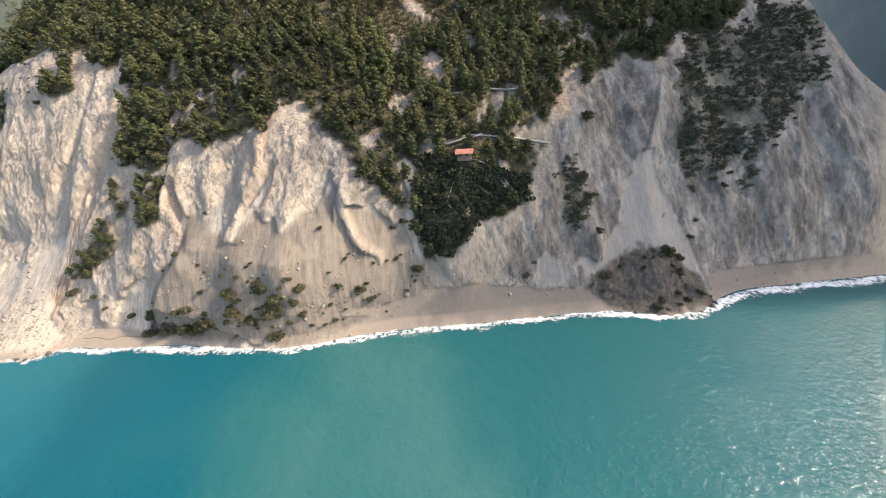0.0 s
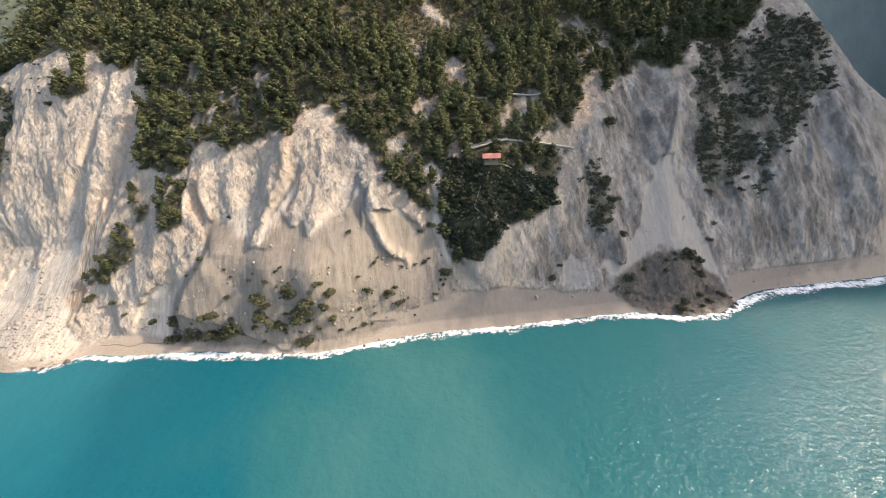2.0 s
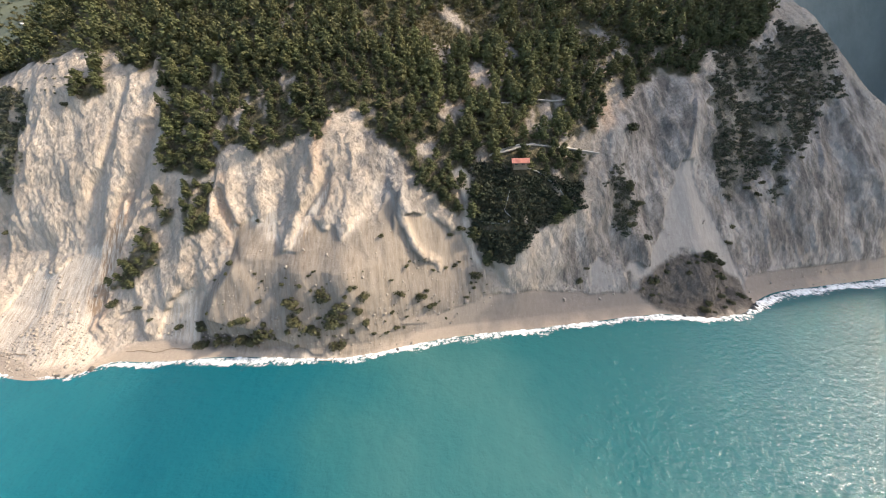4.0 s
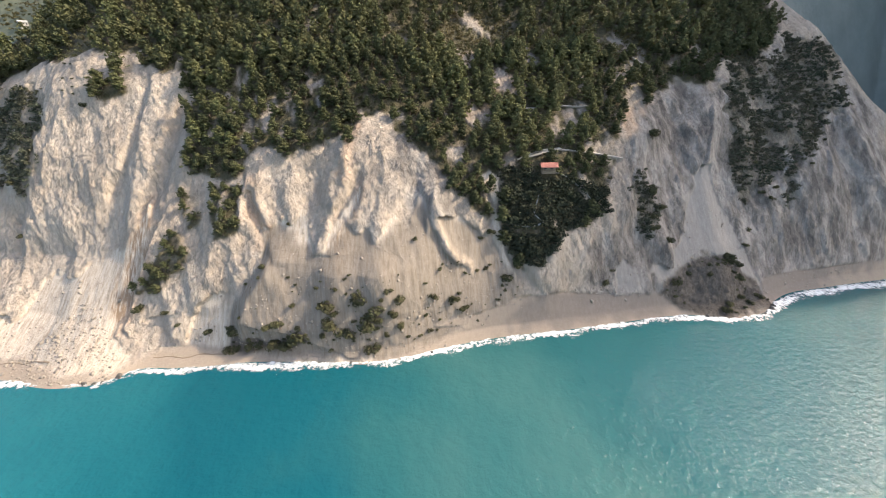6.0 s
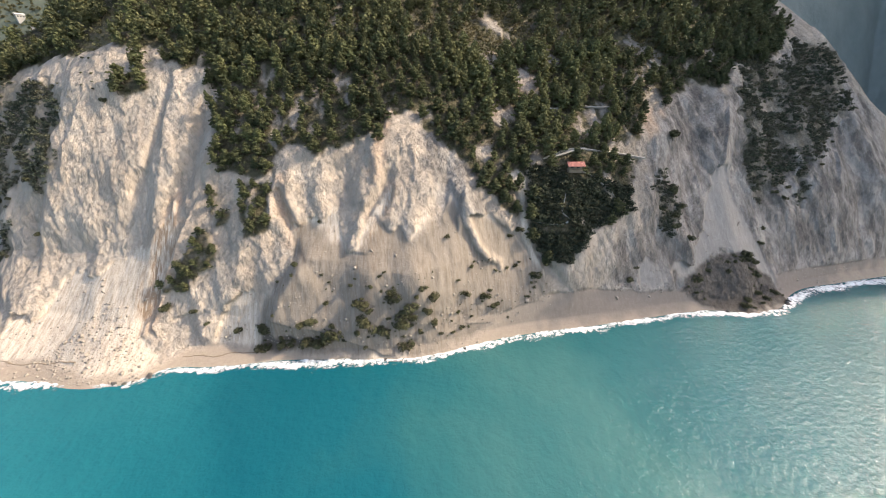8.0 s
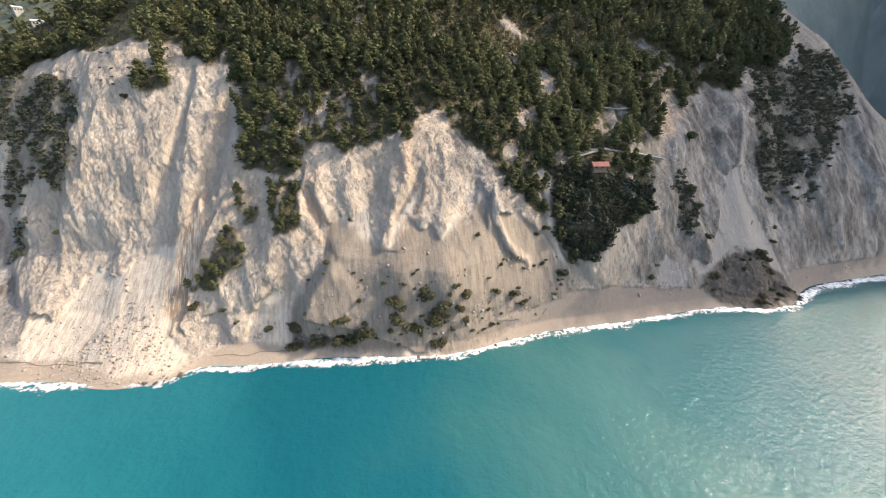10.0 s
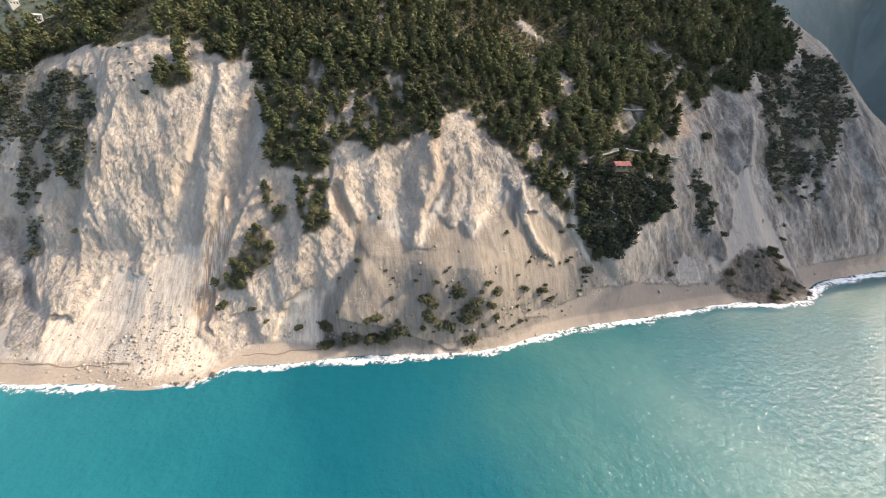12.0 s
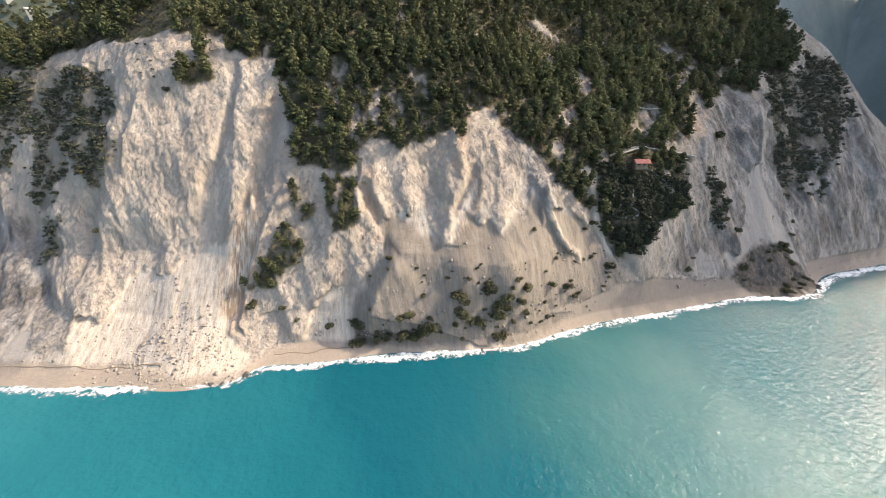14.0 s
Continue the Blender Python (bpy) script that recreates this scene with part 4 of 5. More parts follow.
def scatter(rng, n, polys, spacing, zlo, zhi, xlo=-530, xhi=330, rough=4.5, keep=None):
    """Places on the slopes inside the outlines, no closer than spacing."""
    got, cells = [], {}
    x = rng.uniform(xlo, xhi, n)
    z = zlo + (zhi - zlo) * rng.random(n)
    ok = mask(polys, x, z, rough, 2) > 0.5
    ok &= mask(BARE, x, z, 3.2, 4) < 0.5
    if polys is GREEN:
        ok &= mask(BARE, x, z + 0.8 * spacing, 3.2, 4) < 0.5
        ok &= (fbm(x / 9, z / 15, 133, 3) > -0.4) | (z > 126)
    if keep is not None:
        ok &= keep(x, z)
    x, z = x[ok], z[ok]
    ok = z < spline(CREST, x) - 3
    x, z = x[ok], z[ok]
    y = ground_y(x, z)
    for p in zip(x, y, z):
        c = tuple(int(math.floor(q / spacing)) for q in p)
        near = False
        for dx in (-1, 0, 1):
            for dy in (-1, 0, 1):
                for dz in (-1, 0, 1):
                    for q in cells.get((c[0] + dx, c[1] + dy, c[2] + dz), ()):
                        if (q[0] - p[0]) ** 2 + (q[1] - p[1]) ** 2 + (q[2] - p[2]) ** 2 < spacing ** 2:
                            near = True
        if not near:
            cells.setdefault(c, []).append(p)
            got.append(p)
    return got


def forest(name, label, places, kinds, sizes, seed, count, mat, spray):
    """Many plants of a kind as one mesh."""
    rng = np.random.default_rng(seed)
    shapes = []
    for k in range(6):
        lobes = kinds(rng, 1.0)
        shapes.append(leaf_cloud(rng, lobes, count, spray)[0])
    vs, tint = [], []
    for p in places:
        v = shapes[rng.integers(6)]
        tint.append(np.full(len(v), rng.random()))
        h = rng.uniform(*sizes)
        a = rng.random() * 6.283
        wide = rng.uniform(0.85, 1.2)
        c, s = math.cos(a) * h * wide, math.sin(a) * h * wide
        vs.append(np.stack([p[0] + v[:, 0] * c - v[:, 1] * s, p[1] + v[:, 0] * s + v[:, 1] * c, p[2] - 0.4 + v[:, 2] * h], 1))
    v = np.concatenate(vs)
    me_ = mesh_from(name, v, np.arange(len(v)).reshape(-1, 3), mat)
    each = np.repeat(np.concatenate(tint)[:, None], 4, 1)
    me_.color_attributes.new("each", "FLOAT_COLOR", "POINT").data.foreach_set("color", each.ravel())
    return tagged(new(name, me_), label, "trees", kind="stuff")


# ---- roads and paths cut into the slope ----
ROADS = [
    ([(-6, 72), (4, 75), (11, 76), (22, 75), (36, 73), (51, 70)], 1.3, "pale gravel road benched into the wooded slope", DIRTROAD),
    ([(23, 107), (27, 106), (32, 104)], 1.8, "pale gravel road bend among dark trees", DIRTROAD),
    ([(24, 95), (31, 94), (40, 94)], 1.8, "pale road shelf above a bare cutting", DIRTROAD),
    ([(5, 94), (11, 94)], 2.6, "short stretch of pale road between trees", DIRTROAD),
    ([(10, 67), (17, 65), (21, 62), (26, 58), (29, 54)], 0.8, "narrow pale footpath below the red roof", CONCRETE),
    ([(2, 58), (-2, 50), (2, 47), (-1, 45), (-8, 45), (-14, 46)], 1.0, "zigzag concrete stair path among dark scrub", CONCRETE),
    ([(77, 118), (81, 115), (86, 113)], 2.6, "pale road stretch high on the wooded hill", DIRTROAD),
    ([(18, 76), (10, 75), (-1, 73)], 2.4, "pale gravel track leading to the kiosk", DIRTROAD),
]


def road(line, width, label, mat):
    """A level shelf with a rounded outer edge and a low wall under it."""
    pts = []
    for (x0, z0), (x1, z1) in zip(line, line[1:]):
        n = max(2, int(math.hypot(x1 - x0, z1 - z0) / 1.5))
        pts += [(x0 + (x1 - x0) * k / n, z0 + (z1 - z0) * k / n) for k in range(n)]
    pts.append(line[-1])
    px, pz = np.array([p[0] for p in pts], float), np.array([p[1] for p in pts], float)
    py = ground_y(px, pz)
    for _ in range(6):
        py[1:-1] = (py[:-2] + 2 * py[1:-1] + py[2:]) / 4
        pz[1:-1] = (pz[:-2] + 2 * pz[1:-1] + pz[2:]) / 4
    wob = 0.35 * vnoise(px / 3, pz / 3, 7)
    rows = [(1.5, 0.5), (0.3, 0.10), (-0.5 * width, 0.04), (-width, 0.0), (-width - 0.3, -0.25), (-width + 0.6, -0.9)]
    v = np.stack([np.stack([px, py + dy + wob * (dy < -1), pz + dz], 1) for dy, dz in rows])
    me_ = mesh_from("road", v.reshape(-1, 3), grid_faces(len(rows), len(px)), mat)
    return tagged(new("road", me_), label, "road", kind="structure")


for r_ in ROADS:
    road(*r_)


def off_roads(x, z):
    ok = np.ones(np.shape(x), bool)
    for line, width, _, _ in ROADS:
        d, _ = along([(a, b - 3.0) for a, b in line], x, z)
        ok &= d > (2.4 if width > 2 else 1.5)
    d = np.hypot((x - KIOSK[0]) / 1.3, z - KIOSK[1] + 3)
    return ok & (d > 3.2)


# ---- kiosk with the red roof ----
KIOSK = [(8, 68)][0]


def kiosk(x, z, turn):
    y = float(ground_y(x, z)[0]) - 3.0
    root = tagged(new("kiosk"), "small pale beach kiosk with a faded red tiled roof", "building")
    root.matrix_basis = pose(x, y, z - 0.4, 0, 0, turn)
    bm = bmesh.new()
    box(bm, (-3.4, -2.2, -1.2), (3.4, 2.2, 0.05))
    part("terrace", bm, TIMBER, root, "weathered timber terrace")
    bm = bmesh.new()
    box(bm, (-3.2, -1.7, 0.05), (3.2, 1.9, 2.5))
    # dark timber colour puts the shade below the roof into the wall
    part("wall", bm, TIMBER, root)
    bm = bmesh.new()
    rv = [bm.verts.new(c) for c in ((-4.3, -3.0, 2.25), (4.3, -3.0, 2.25), (4.3, 2.6, 2.35), (-4.3, 2.6, 2.35), (-4.3, 0.0, 3.9), (4.3, 0.0, 3.9))]
    rl = [bm.verts.new(v.co - Vector((0, 0, 0.22))) for v in rv]
    for q in ((0, 1, 5, 4), (2, 3, 4, 5)):
        bm.faces.new([rv[i] for i in q])
        bm.faces.new([rl[i] for i in reversed(q)])
    for a, b in ((0, 1), (1, 5), (5, 2), (2, 3), (3, 4), (4, 0)):
        bm.faces.new((rv[b], rv[a], rl[a], rl[b]))
    roof = part("roof", bm, TILE, root, "faded red tiled gable roof")
    bm = bmesh.new()
    for k in range(20):
        xk = -4.1 + k * 0.43
        for y0, z0, y1, z1 in ((-3.0, 2.29, 0.0, 3.94), (2.6, 2.39, 0.0, 3.94)):
            bmesh.ops.create_cone(bm, cap_ends=True, segments=6, radius1=0.09, radius2=0.09, depth=math.hypot(y1 - y0, z1 - z0),
                                  matrix=Matrix.Translation((xk, (y0 + y1) / 2, (z0 + z1) / 2)) @ Vector((0, y1 - y0, z1 - z0)).to_track_quat("Z", "Y").to_matrix().to_4x4())
    part("tile_row", bm, TILE, roof)
    for xk in (-3.9, -1.3, 1.3, 3.9):
        bm = bmesh.new()
        box(bm, (xk - 0.09, -2.15, 0.05), (xk + 0.09, -1.97, 2.55))
        part("post", bm, TIMBER, root)
    for xk in (-1.9, 1.2):
        bm = bmesh.new()
        box(bm, (xk - 0.7, -1.76, 1.0), (xk + 0.7, -1.69, 2.0))
        part("window", bm, DARKGLASS, root)
    bm = bmesh.new()
    box(bm, (-0.75, -1.75, 0.08), (0.15, -1.69, 2.05))
    part("door", bm, TIMBER, root)
    return root


kiosk(KIOSK[0], KIOSK[1], -8)

# ---- woods ----
rng = np.random.default_rng(5)


def wooded(x, z):
    """Clear of roads and of the scrub by the kiosk, and thinned out on the open scrubland."""
    heath = mask(HEATH, x, z, 7.0, 22) > 0.5
    return off_roads(x, z) & ~inside(BLOCK, x, z) & (~heath | (lattice(x * 7, z * 7, x * 0, 3) > 0.72))


edge = scatter(rng, 26000, GREEN, 5.8, 12, 122, -330, 195, 4.5, wooded)
edge_x, edge_z = np.array([p[0] for p in edge]), np.array([p[2] for p in edge])
# only those with bare ground close below them stand singly
drop = mask(GREEN, edge_x, edge_z - 9, 2.0, 2) < 0.5
drop |= mask(GREEN, edge_x, edge_z - 20, 2.0, 2) < 0.5
drop |= mask(GREEN, edge_x, edge_z - 32, 2.0, 2) < 0.5
single = [p for p, d in zip(edge, drop) if d][:280]
rest = [p for p in edge if p not in single]
high = scatter(rng, 90000, GREEN, 5.9, 118, 400, -530, 440, 4.5, lambda x, z: wooded(x, z) & (fbm(x / 30, z / 26, 131, 3) > -0.33))
heath = scatter(rng, 30000, HEATH, 2.3, 100, 170, -230, 110, 6.0, off_roads)
forest("heath_scrub", "olive and brown scrub on open ground among the pines", heath, scrub_lobes, (0.9, 2.6), 26, 60, HEATHER, 0.13)
under = scatter(rng, 30000, GREEN, 3.6, 12, 210, -420, 330, 4.5, off_roads)

PINES = [make_tree(200 + k, h, 2000) for k, h in enumerate((13.0, 12.0, 10.5, 9.5, 14.0, 11.2))]
for k, p in enumerate(single):
    src = PINES[k % 6]
    m = pose(p[0], p[1], p[2] - 0.3, rng.uniform(-5, 5), rng.uniform(-5, 5), rng.uniform(0, 360))
    if k < 6:
        ob = src
        ob.matrix_basis = m
    else:
        ob = copy_thing(src, m)
    ob.matrix_basis = m @ Matrix.Diagonal((*([rng.uniform(0.7, 1.05)] * 2), rng.uniform(0.6, 0.95), 1)) @ Matrix.Scale(0.62 if p[2] < 72 and p[0] < -125 else 0.9, 4)
    tagged(ob, "olive-green pine with a layered crown on the cliff edge", "tree", "pines along the cliff edge")
forest("pine_wood", "olive-green pines crowding the slope behind the cliff edge", rest, pine_lobes, (8.5, 14.0), 3, 1300, PINE, 0.029)
forest("pine_wood", "dark green pine wood covering the upper hillside", high, pine_lobes, (7.5, 13.0), 4, 330, PINE, 0.046)
forest("scrub", "low grey-green scrub between the pines", under, scrub_lobes, (1.2, 3.2), 6, 44, SCRUB, 0.14)

face = scatter(rng, 60000, MACCHIA, 1.35, 8, 135, -340, 300, 6.0, lambda x, z: fbm(x / 4, z / 9, 137, 3) > -0.2)
forest("face_scrub", "dark low scrub clinging in strips to the rock faces", face, scrub_lobes, (1.0, 3.0), 16, 70, FACESCRUB, 0.13)
dense = scatter(rng, 40000, [BLOCK], 1.7, 15, 90, -40, 60, 1.5, off_roads)
forest("dark_scrub", "dense dark evergreen scrub filling the gully by the kiosk", dense, scrub_lobes, (1.8, 4.4), 17, 90, DARKSCRUB, 0.11)

# ---- shrubs on the scree ----
SHRUBS = []
SHRUBS += [(-101, 22.6, 7.6), (-100, 14.5, 8.6), (-94, 10.4, 7.0), (-115, 8.7, 8.4), (-122, 15.9, 6.5), (-120, 4.6, 7.5), (-87, 23.3, 6.9), (-87, 27.3, 4.0)]
SHRUBS += [(-73, 28.7, 4.4), (-70, 23.9, 6.8), (-77, 25.3, 3.4), (-79, 19.1, 6.9), (-84, 13.6, 8.4), (-85, 17.0, 6.9), (-79, 15.9, 4.9), (-72, 17.7, 4.9)]
SHRUBS += [(-69, 11.8, 4.9), (-54, 20.6, 4.4), (-44, 17.6, 5.0), (-41, 19.4, 2.5), (-39, 12.6, 5.5), (-18, 22.0, 5.9), (-82, 3.0, 6.5), (-56, 6.0, 2.9)]
SHRUBS += [(-101, 4.9, 3.1), (-117, 22.4, 3.7), (-80, 11.9, 2.9), (-50, 31.2, 2.5), (-61, 45.0, 3.0), (-105, 30.1, 2.6), (-96, 30.2, 2.5), (-120, 50.6, 2.2)]
SHRUBS += [(-27, 27.9, 2.1), (-23, 42.0, 4.4), (-28, 39.7, 3.2), (-159, 7.9, 4.3), (-147, 9.1, 7.7), (-147, 2.6, 5.9), (-136, 4.2, 6.8), (-128, 5.4, 7.2)]
SHRUBS += [(-128, 15.2, 5.5), (-179, 16.7, 3.3), (-173, 12.2, 2.6), (-193, 18.0, 4.8), (-130, 37.1, 4.0), (-266, 43.5, 3.6), (66, 52.4, 7.1), (63, 41.9, 4.9)]
SHRUBS += [(72, 45.4, 4.3), (57, 45.5, 4.8), (64, 36.4, 4.9), (71, 30.4, 4.3), (39, 19.9, 2.6), (103, 18.8, 7.1), (34, 14.5, 4.4), (70, 78.4, 7.4)]
SHRUBS += [(-57, 27.4, 2.0), (-90, 35.3, 1.8), (-98, 20.1, 3.5), (-103, 11.4, 3.6), (-90, 9.6, 3.0), (-109, 7.4, 3.6), (-76, 9.5, 2.5), (-114, 14.1, 3.1)]
BUSHES = [make_tree(300 + k, 2.0, 380, "shrub") for k in range(5)]


def shrub(k, x, z, size, label, group):
    y = float(ground_y(x, z)[0])
    size = 0.76 * size
    m = pose(x, y, z - 0.15 * size, 0, 0, 47 * k)
    ob = BUSHES[k] if k < 5 else copy_thing(BUSHES[k % 5], m)
    ob.matrix_basis = m @ Matrix.Diagonal((size / 2.0, size / 2.0, size / 2.0 * (0.75 + 0.1 * (k % 4)), 1))
    tagged(ob, label, "shrub", group)


count = 0
for x, z, size in SHRUBS:
    shrub(count, x, z, size, "grey-green shrub rooted in pale scree", "shrubs on the scree")
    count += 1
tiny = scatter(rng, 6000, EARTHY, 2.2, 4, 34, -150, -10, 2.0, lambda x, z: fbm(x / 16, z / 9, 145, 2) > -0.05)
for p in tiny[:90]:
    shrub(count, p[0], p[2], 0.7 + 1.6 * rng.random() ** 2, "small dry grey-green shrub on the scree", "small shrubs on the scree")
    count += 1
mound = scatter(rng, 3000, DEBRIS[:1], 3.0, 1, 40, 60, 150, 1.0)
mound = [p for p in mound if float(fbm(np.array([p[0] / 9]), np.array([p[2] / 9]), 139, 2)[0]) > 0.02]
for p in mound[:34]:
    shrub(count, p[0], p[2], 1.2 + 4.2 * rng.random() ** 2, "dark shrub on the slipped mound of earth", "shrubs on the slipped mound")
    count += 1
foot = scatter(rng, 3000, DEBRIS[1:2], 2.6, 1, 40, -170, -100, 1.0)
for p in foot[:14]:
    shrub(count, p[0], p[2], rng.uniform(1.4, 3.2), "dry grey-green shrub at the foot of the scree", "shrubs at the foot of the scree")
    count += 1
cliffside = scatter(rng, 4000, CLIFFSCRUB, 4.0, 5, 125, -330, 260, 2.0)
for p in cliffside[:60]:
    shrub(count, p[0], p[2], 1.2 + 3.5 * rng.random() ** 2, "dark shrub clinging to the rock face", "shrubs on the rock faces")
    count += 1


# ---- fallen rock ----
def boulder_mesh(seed, mat):
    rg = np.random.default_rng(seed)
    bm = bmesh.new()
    bmesh.ops.create_icosphere(bm, subdivisions=2, radius=1.0)
    cuts = [Vector(rg.normal(size=3)).normalized() for _ in range(9)]
    lim = [rg.uniform(0.5, 0.85) for _ in cuts]
    for v in bm.verts:
        for c, d in zip(cuts, lim):
            e = v.co.dot(c)
            if e > d:
                v.co -= c * (e - d)
        v.co *= 1 + 0.06 * float(rg.normal())
    me_ = bpy.data.meshes.new("boulder")
    bm.to_mesh(me_)
    bm.free()
    me_.materials.append(mat)
    return me_


ROCKS = [boulder_mesh(k, LOOSE) for k in range(6)]
WETROCKS = [boulder_mesh(20 + k, DARKSTONE) for k in range(3)]


def boulder(k, x, z, size, label, group, meshes=ROCKS):
    y = float(ground_y(x, z)[0]) if z > 0.2 else float(spline(SHORE, np.array([x]))[0]) - 1.0
    ob = new("boulder", meshes[k % len(meshes)])
    ob.matrix_basis = pose(x, y, z, 40 * math.sin(k * 2.1), 35 * math.cos(k * 1.3), 61 * k) @ Matrix.Diagonal((size * 0.6, size * 0.5, size * 0.42, 1))
    tagged(ob, label, "boulder", group)


rubble = scatter(rng, 9000, RUBBLE[:1], 2.2, 0.6, 45, -300, 60, 1.0)[:50] + scatter(rng, 4000, RUBBLE[1:], 3.0, 0.6, 45, -300, 60, 1.0)[:22]
for k, p in enumerate(rubble):
    boulder(k, p[0], p[2], 0.4 + 2.2 * rng.random() ** 4, "angular pale limestone boulder in the rockfall", "fallen boulders")
for k, (x, z, size) in enumerate(BEACHROCKS):
    boulder(k, x, z, size, "pale boulder lying on the beach", "boulders on the beach")
for k, (x, size) in enumerate(((-204, 2.6), (-200, 2.0), (-192, 3.2), (-197, 1.6), (119, 3.6), (122, 2.6), (112, 2.0), (83, 2.2), (86, 1.5), (-92, 1.8), (-84, 1.4), (-56, 2.0), (-110, 1.3), (-104, 1.1))):
    boulder(k, x, 0.1, size, "dark wet rock standing in the surf", "dark rocks at the waterline", WETROCKS)


def stones(name, label, places, sizes, seed, mat):
    """Loose stones too many to count, as one mesh of small rough blocks."""
    rg = np.random.default_rng(seed)
    cube = np.array([(sx, sy, sz) for sx in (-1, 1) for sy in (-1, 1) for sz in (-1, 1)], float)
    quads = np.array([(0, 1, 3, 2), (4, 6, 7, 5), (0, 4, 5, 1), (2, 3, 7, 6), (0, 2, 6, 4), (1, 5, 7, 3)])
    vs, fs = [], []
    for k, p in enumerate(places):
        q = np.linalg.qr(rg.normal(size=(3, 3)))[0]
        s = rg.uniform(*sizes) * (0.5 + rg.random(3)) * (0.5 + 1.2 * rg.random() ** 3)
        vs.append((cube * (0.75 + 0.5 * rg.random((8, 3))) * s) @ q + p)
        fs.append(quads + 8 * k)
    return tagged(new(name, mesh_from(name, np.concatenate(vs), np.concatenate(fs), mat)), label, "stones", kind="stuff")


stones("loose_stones", "loose pale stones strewn over the rockfall", scatter(rng, 40000, RUBBLE[:1], 1.1, 0.4, 50, -300, 60, 1.0), (0.12, 0.34), 8, LOOSE)
stones("loose_stones", "small stones scattered over the scree", scatter(rng, 22000, TALUS, 1.5, 0.5, 62, -330, 200, 1.0, lambda x, z: rng.random(len(x)) < np.exp(-z / 16)), (0.10, 0.34), 9, LOOSE)

def wrack(line, label):
    """A low, ragged bank of dark weed and driftwood left along the beach."""
    px = np.arange(line[0][0], line[-1][0], 0.6)
    off = np.interp(px, [p[0] for p in line], [p[1] for p in line]) + 1.3 * fbm(px / 7, px * 0, 161, 3)
    shore = spline(SHORE, px)
    py = shore + off
    # height of the beach at that distance inland
    cols = np.searchsorted(COLS, px)
    zz = np.array([float(np.interp(y_, gy[:40, c], gz[:40, c])) for c, y_ in zip(cols, py)])
    wide = 0.35 + 0.45 * np.clip(fbm(px / 3, px * 0, 162, 3) + 0.4, 0, 1)
    v = np.stack([np.stack([px, py + k * wide, zz + h], 1) for k, h in ((-0.7, 0.0), (-0.35, 0.12), (0.0, 0.2), (0.35, 0.14), (0.7, 0.03))])
    me_ = mesh_from("wrack_line", v.reshape(-1, 3), grid_faces(5, len(px)), TIMBER)
    tagged(new("wrack_line", me_), label, "seaweed", kind="stuff")


wrack([(-310, 8.5), (-265, 7.5), (-225, 6.5)], "dark line of sea wrack along the beach")
wrack([(-183, 4.5), (-160, 5.5), (-145, 4.5)], "dark line of sea wrack on the small beach")

# ---- distant hill and houses ----
hx, hy = np.meshgrid(np.linspace(-1300, -150, 150), np.linspace(300, 1100, 110))
top = 262 + 0.30 * (hx + 490)
hz = np.minimum(72 + (hy - 330) * 0.85 + 0.12 * (hx + 490), top - np.abs(hy - 560) * 0.02) + 8 * fbm(hx / 70, hy / 70, 141, 4)
hz = np.where(hy > 640, hz - (hy - 640) * 0.5, hz)
# unseen high block past the bay, added to shade the cliffs on the right
qx, qy = np.meshgrid(np.linspace(170, 900, 140), np.linspace(131, 620, 120))
qz = 410 * smooth(0, 1, (qx - 415) / 40) * smooth(0, 1, (qy - 133) / 20) * (1 - smooth(350, 430, qy)) + 12 * fbm(qx / 60, qy / 60, 151, 4) - 14
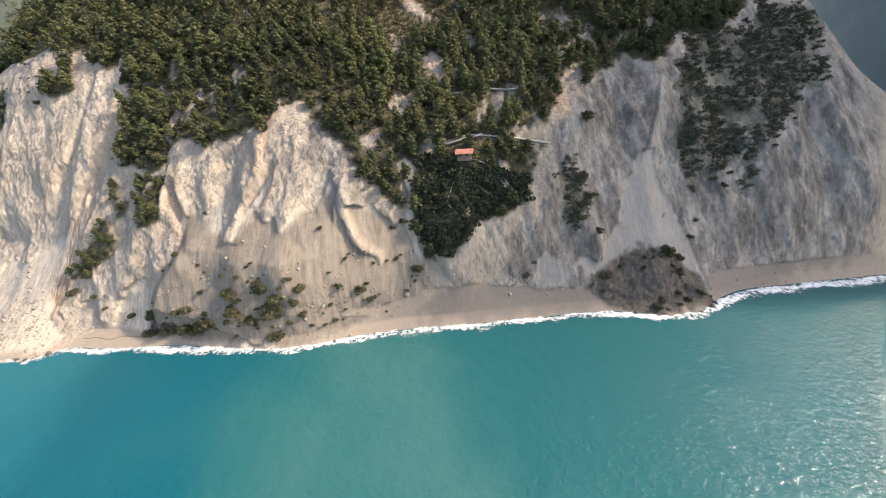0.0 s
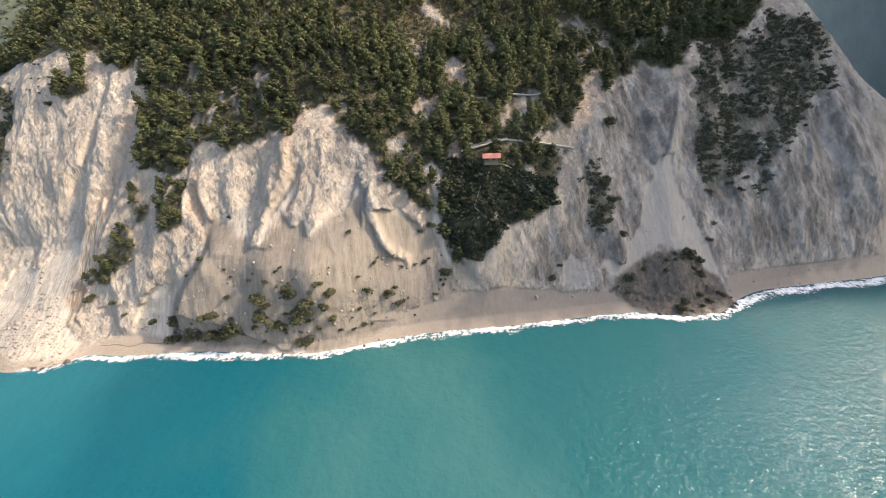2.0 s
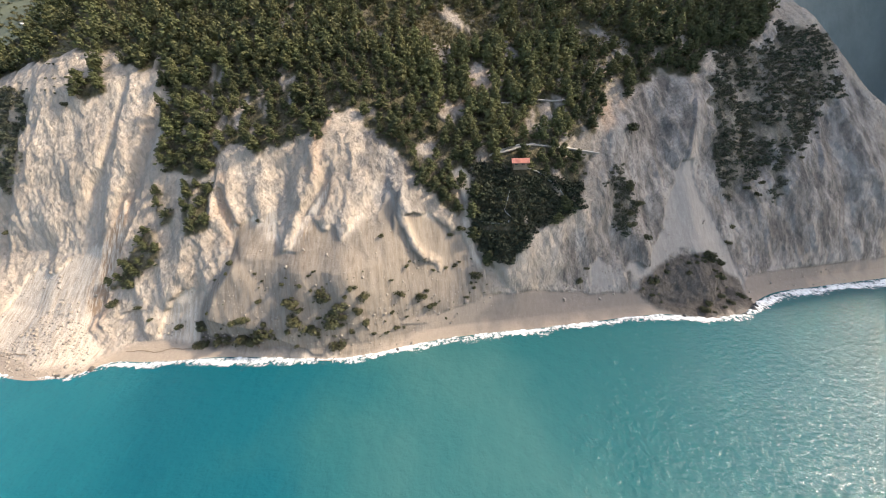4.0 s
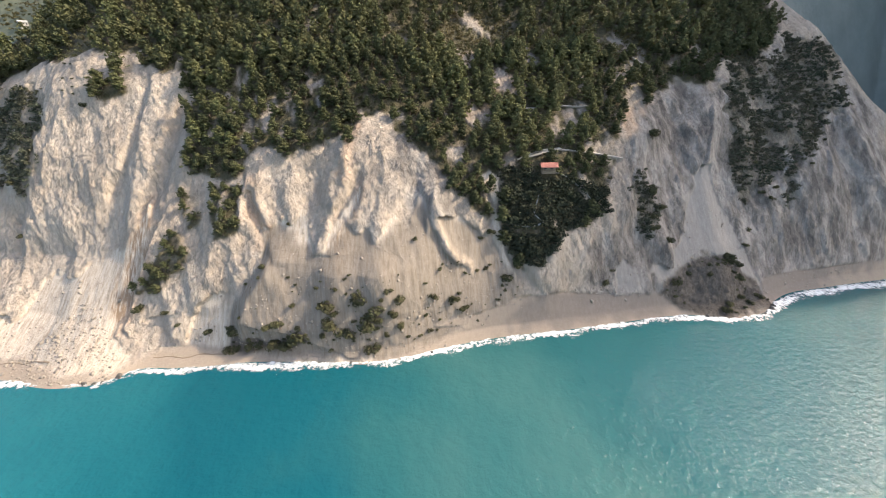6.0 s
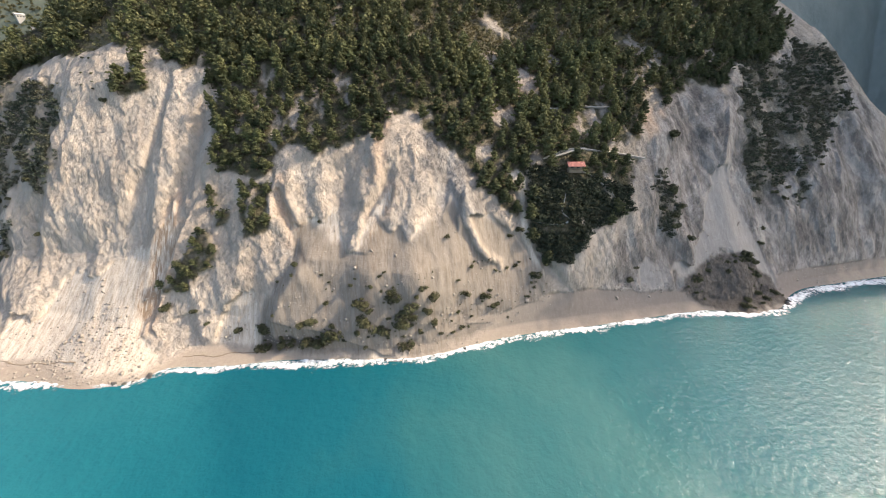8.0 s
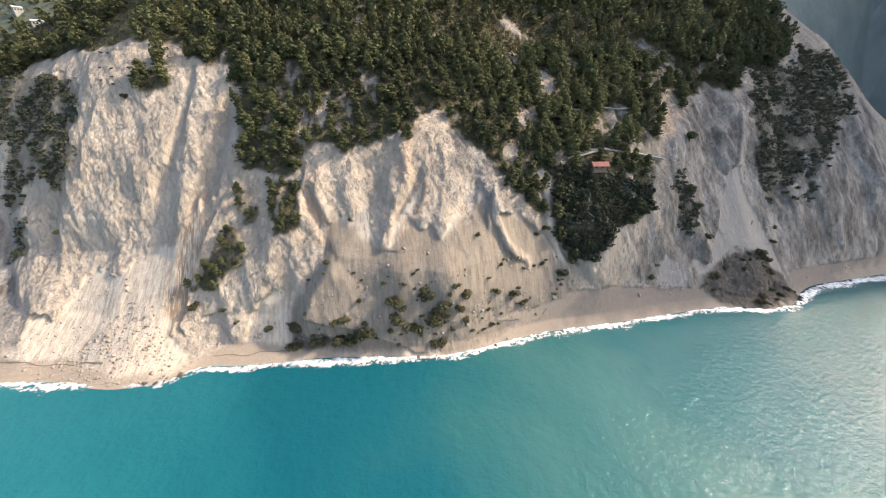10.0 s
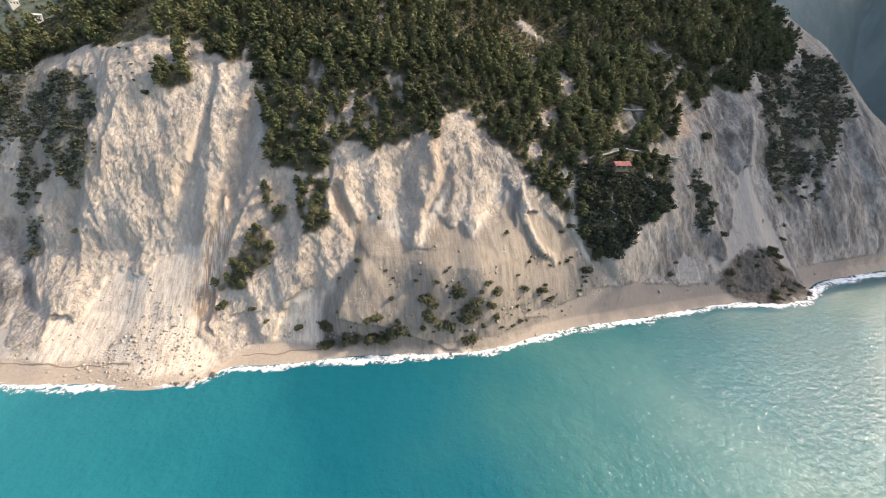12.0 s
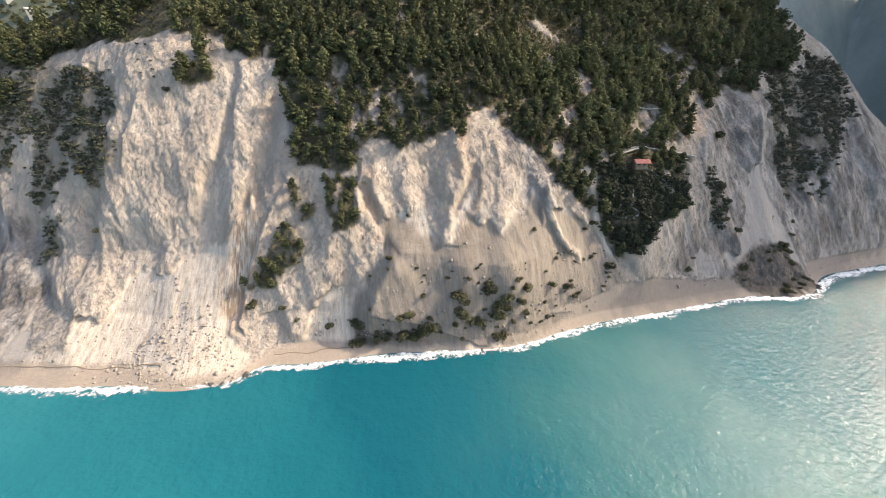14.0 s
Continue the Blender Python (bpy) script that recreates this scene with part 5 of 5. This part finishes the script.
# and a hill flank runs on behind the wall of the bay
qz = np.maximum(qz, 265 * smooth(0, 1, (qy - 225 - 0.25 * (qx - 200)) / 150) * smooth(0, 1, (qx - 165) / 70) * (1 - smooth(0, 1, (qy - 480) / 140)) + 9 * fbm(qx / 40, qy / 40, 153, 4) - 12)
# distance haze on the flank is put into this pale grey-green
HAZEHILL = plain("hazy_hillside", (0.17, 0.188, 0.17), (0.30, 0.315, 0.28), 0.06, 0.95, 0.8, 2.0)
tagged(new("shade_block_and_flank", mesh_from("shade_block_and_flank", np.stack([qx.ravel(), qy.ravel(), qz.ravel()], 1), grid_faces(*qx.shape), HAZEHILL)), "unseen high block added to shade the bay, with a hill flank behind", "hill", kind="structure")
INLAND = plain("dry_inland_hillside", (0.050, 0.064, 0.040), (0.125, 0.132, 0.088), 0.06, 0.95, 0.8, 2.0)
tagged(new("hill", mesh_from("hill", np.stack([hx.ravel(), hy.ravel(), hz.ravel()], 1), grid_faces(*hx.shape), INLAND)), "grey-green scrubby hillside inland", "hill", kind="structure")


def hill_z(x, y):
    return float(hz[np.abs(hy[:, 0] - y).argmin(), np.abs(hx[0] - x).argmin()])


hp = [(float(a), float(b), hill_z(a, b)) for a, b in zip(rng.uniform(-700, -300, 2000), rng.uniform(340, 600, 2000))]
forest("hill_scrub", "scattered dark scrub on the inland hillside", hp, scrub_lobes, (1.8, 4.2), 12, 40, SCRUB, 0.17)


def cottage(x, y, turn, wide):
    root = tagged(new("house"), "small pale grey house on the inland hillside", "house", "houses on the inland hillside")
    root.matrix_basis = pose(x, y - 2.0, hill_z(x, y) + 0.3, 0, 0, turn)
    bm = bmesh.new()
    box(bm, (-wide / 2, -3, -5), (wide / 2, 3, 3.4))
    part("wall", bm, WALLPAINT, root)
    bm = bmesh.new()
    w = wide / 2 + 0.4
    rv = [bm.verts.new(c) for c in ((-w, -3.5, 3.3), (w, -3.5, 3.3), (w, 3.5, 3.3), (-w, 3.5, 3.3), (-w, 0, 4.9), (w, 0, 4.9))]
    for q in ((0, 1, 5, 4), (2, 3, 4, 5), (1, 2, 5), (3, 0, 4), (3, 2, 1, 0)):
        bm.faces.new([rv[i] for i in q])
    part("roof", bm, CONCRETE, root)
    for k in (-1, 0, 1):
        bm = bmesh.new()
        box(bm, (k * wide / 3.4 - 0.5, -3.06, 1.0), (k * wide / 3.4 + 0.5, -2.95, 2.3))
        part("window", bm, DARKGLASS, root)


for x, y, turn, wide in HOUSES:
    cottage(x, y, turn, 0.75 * wide)
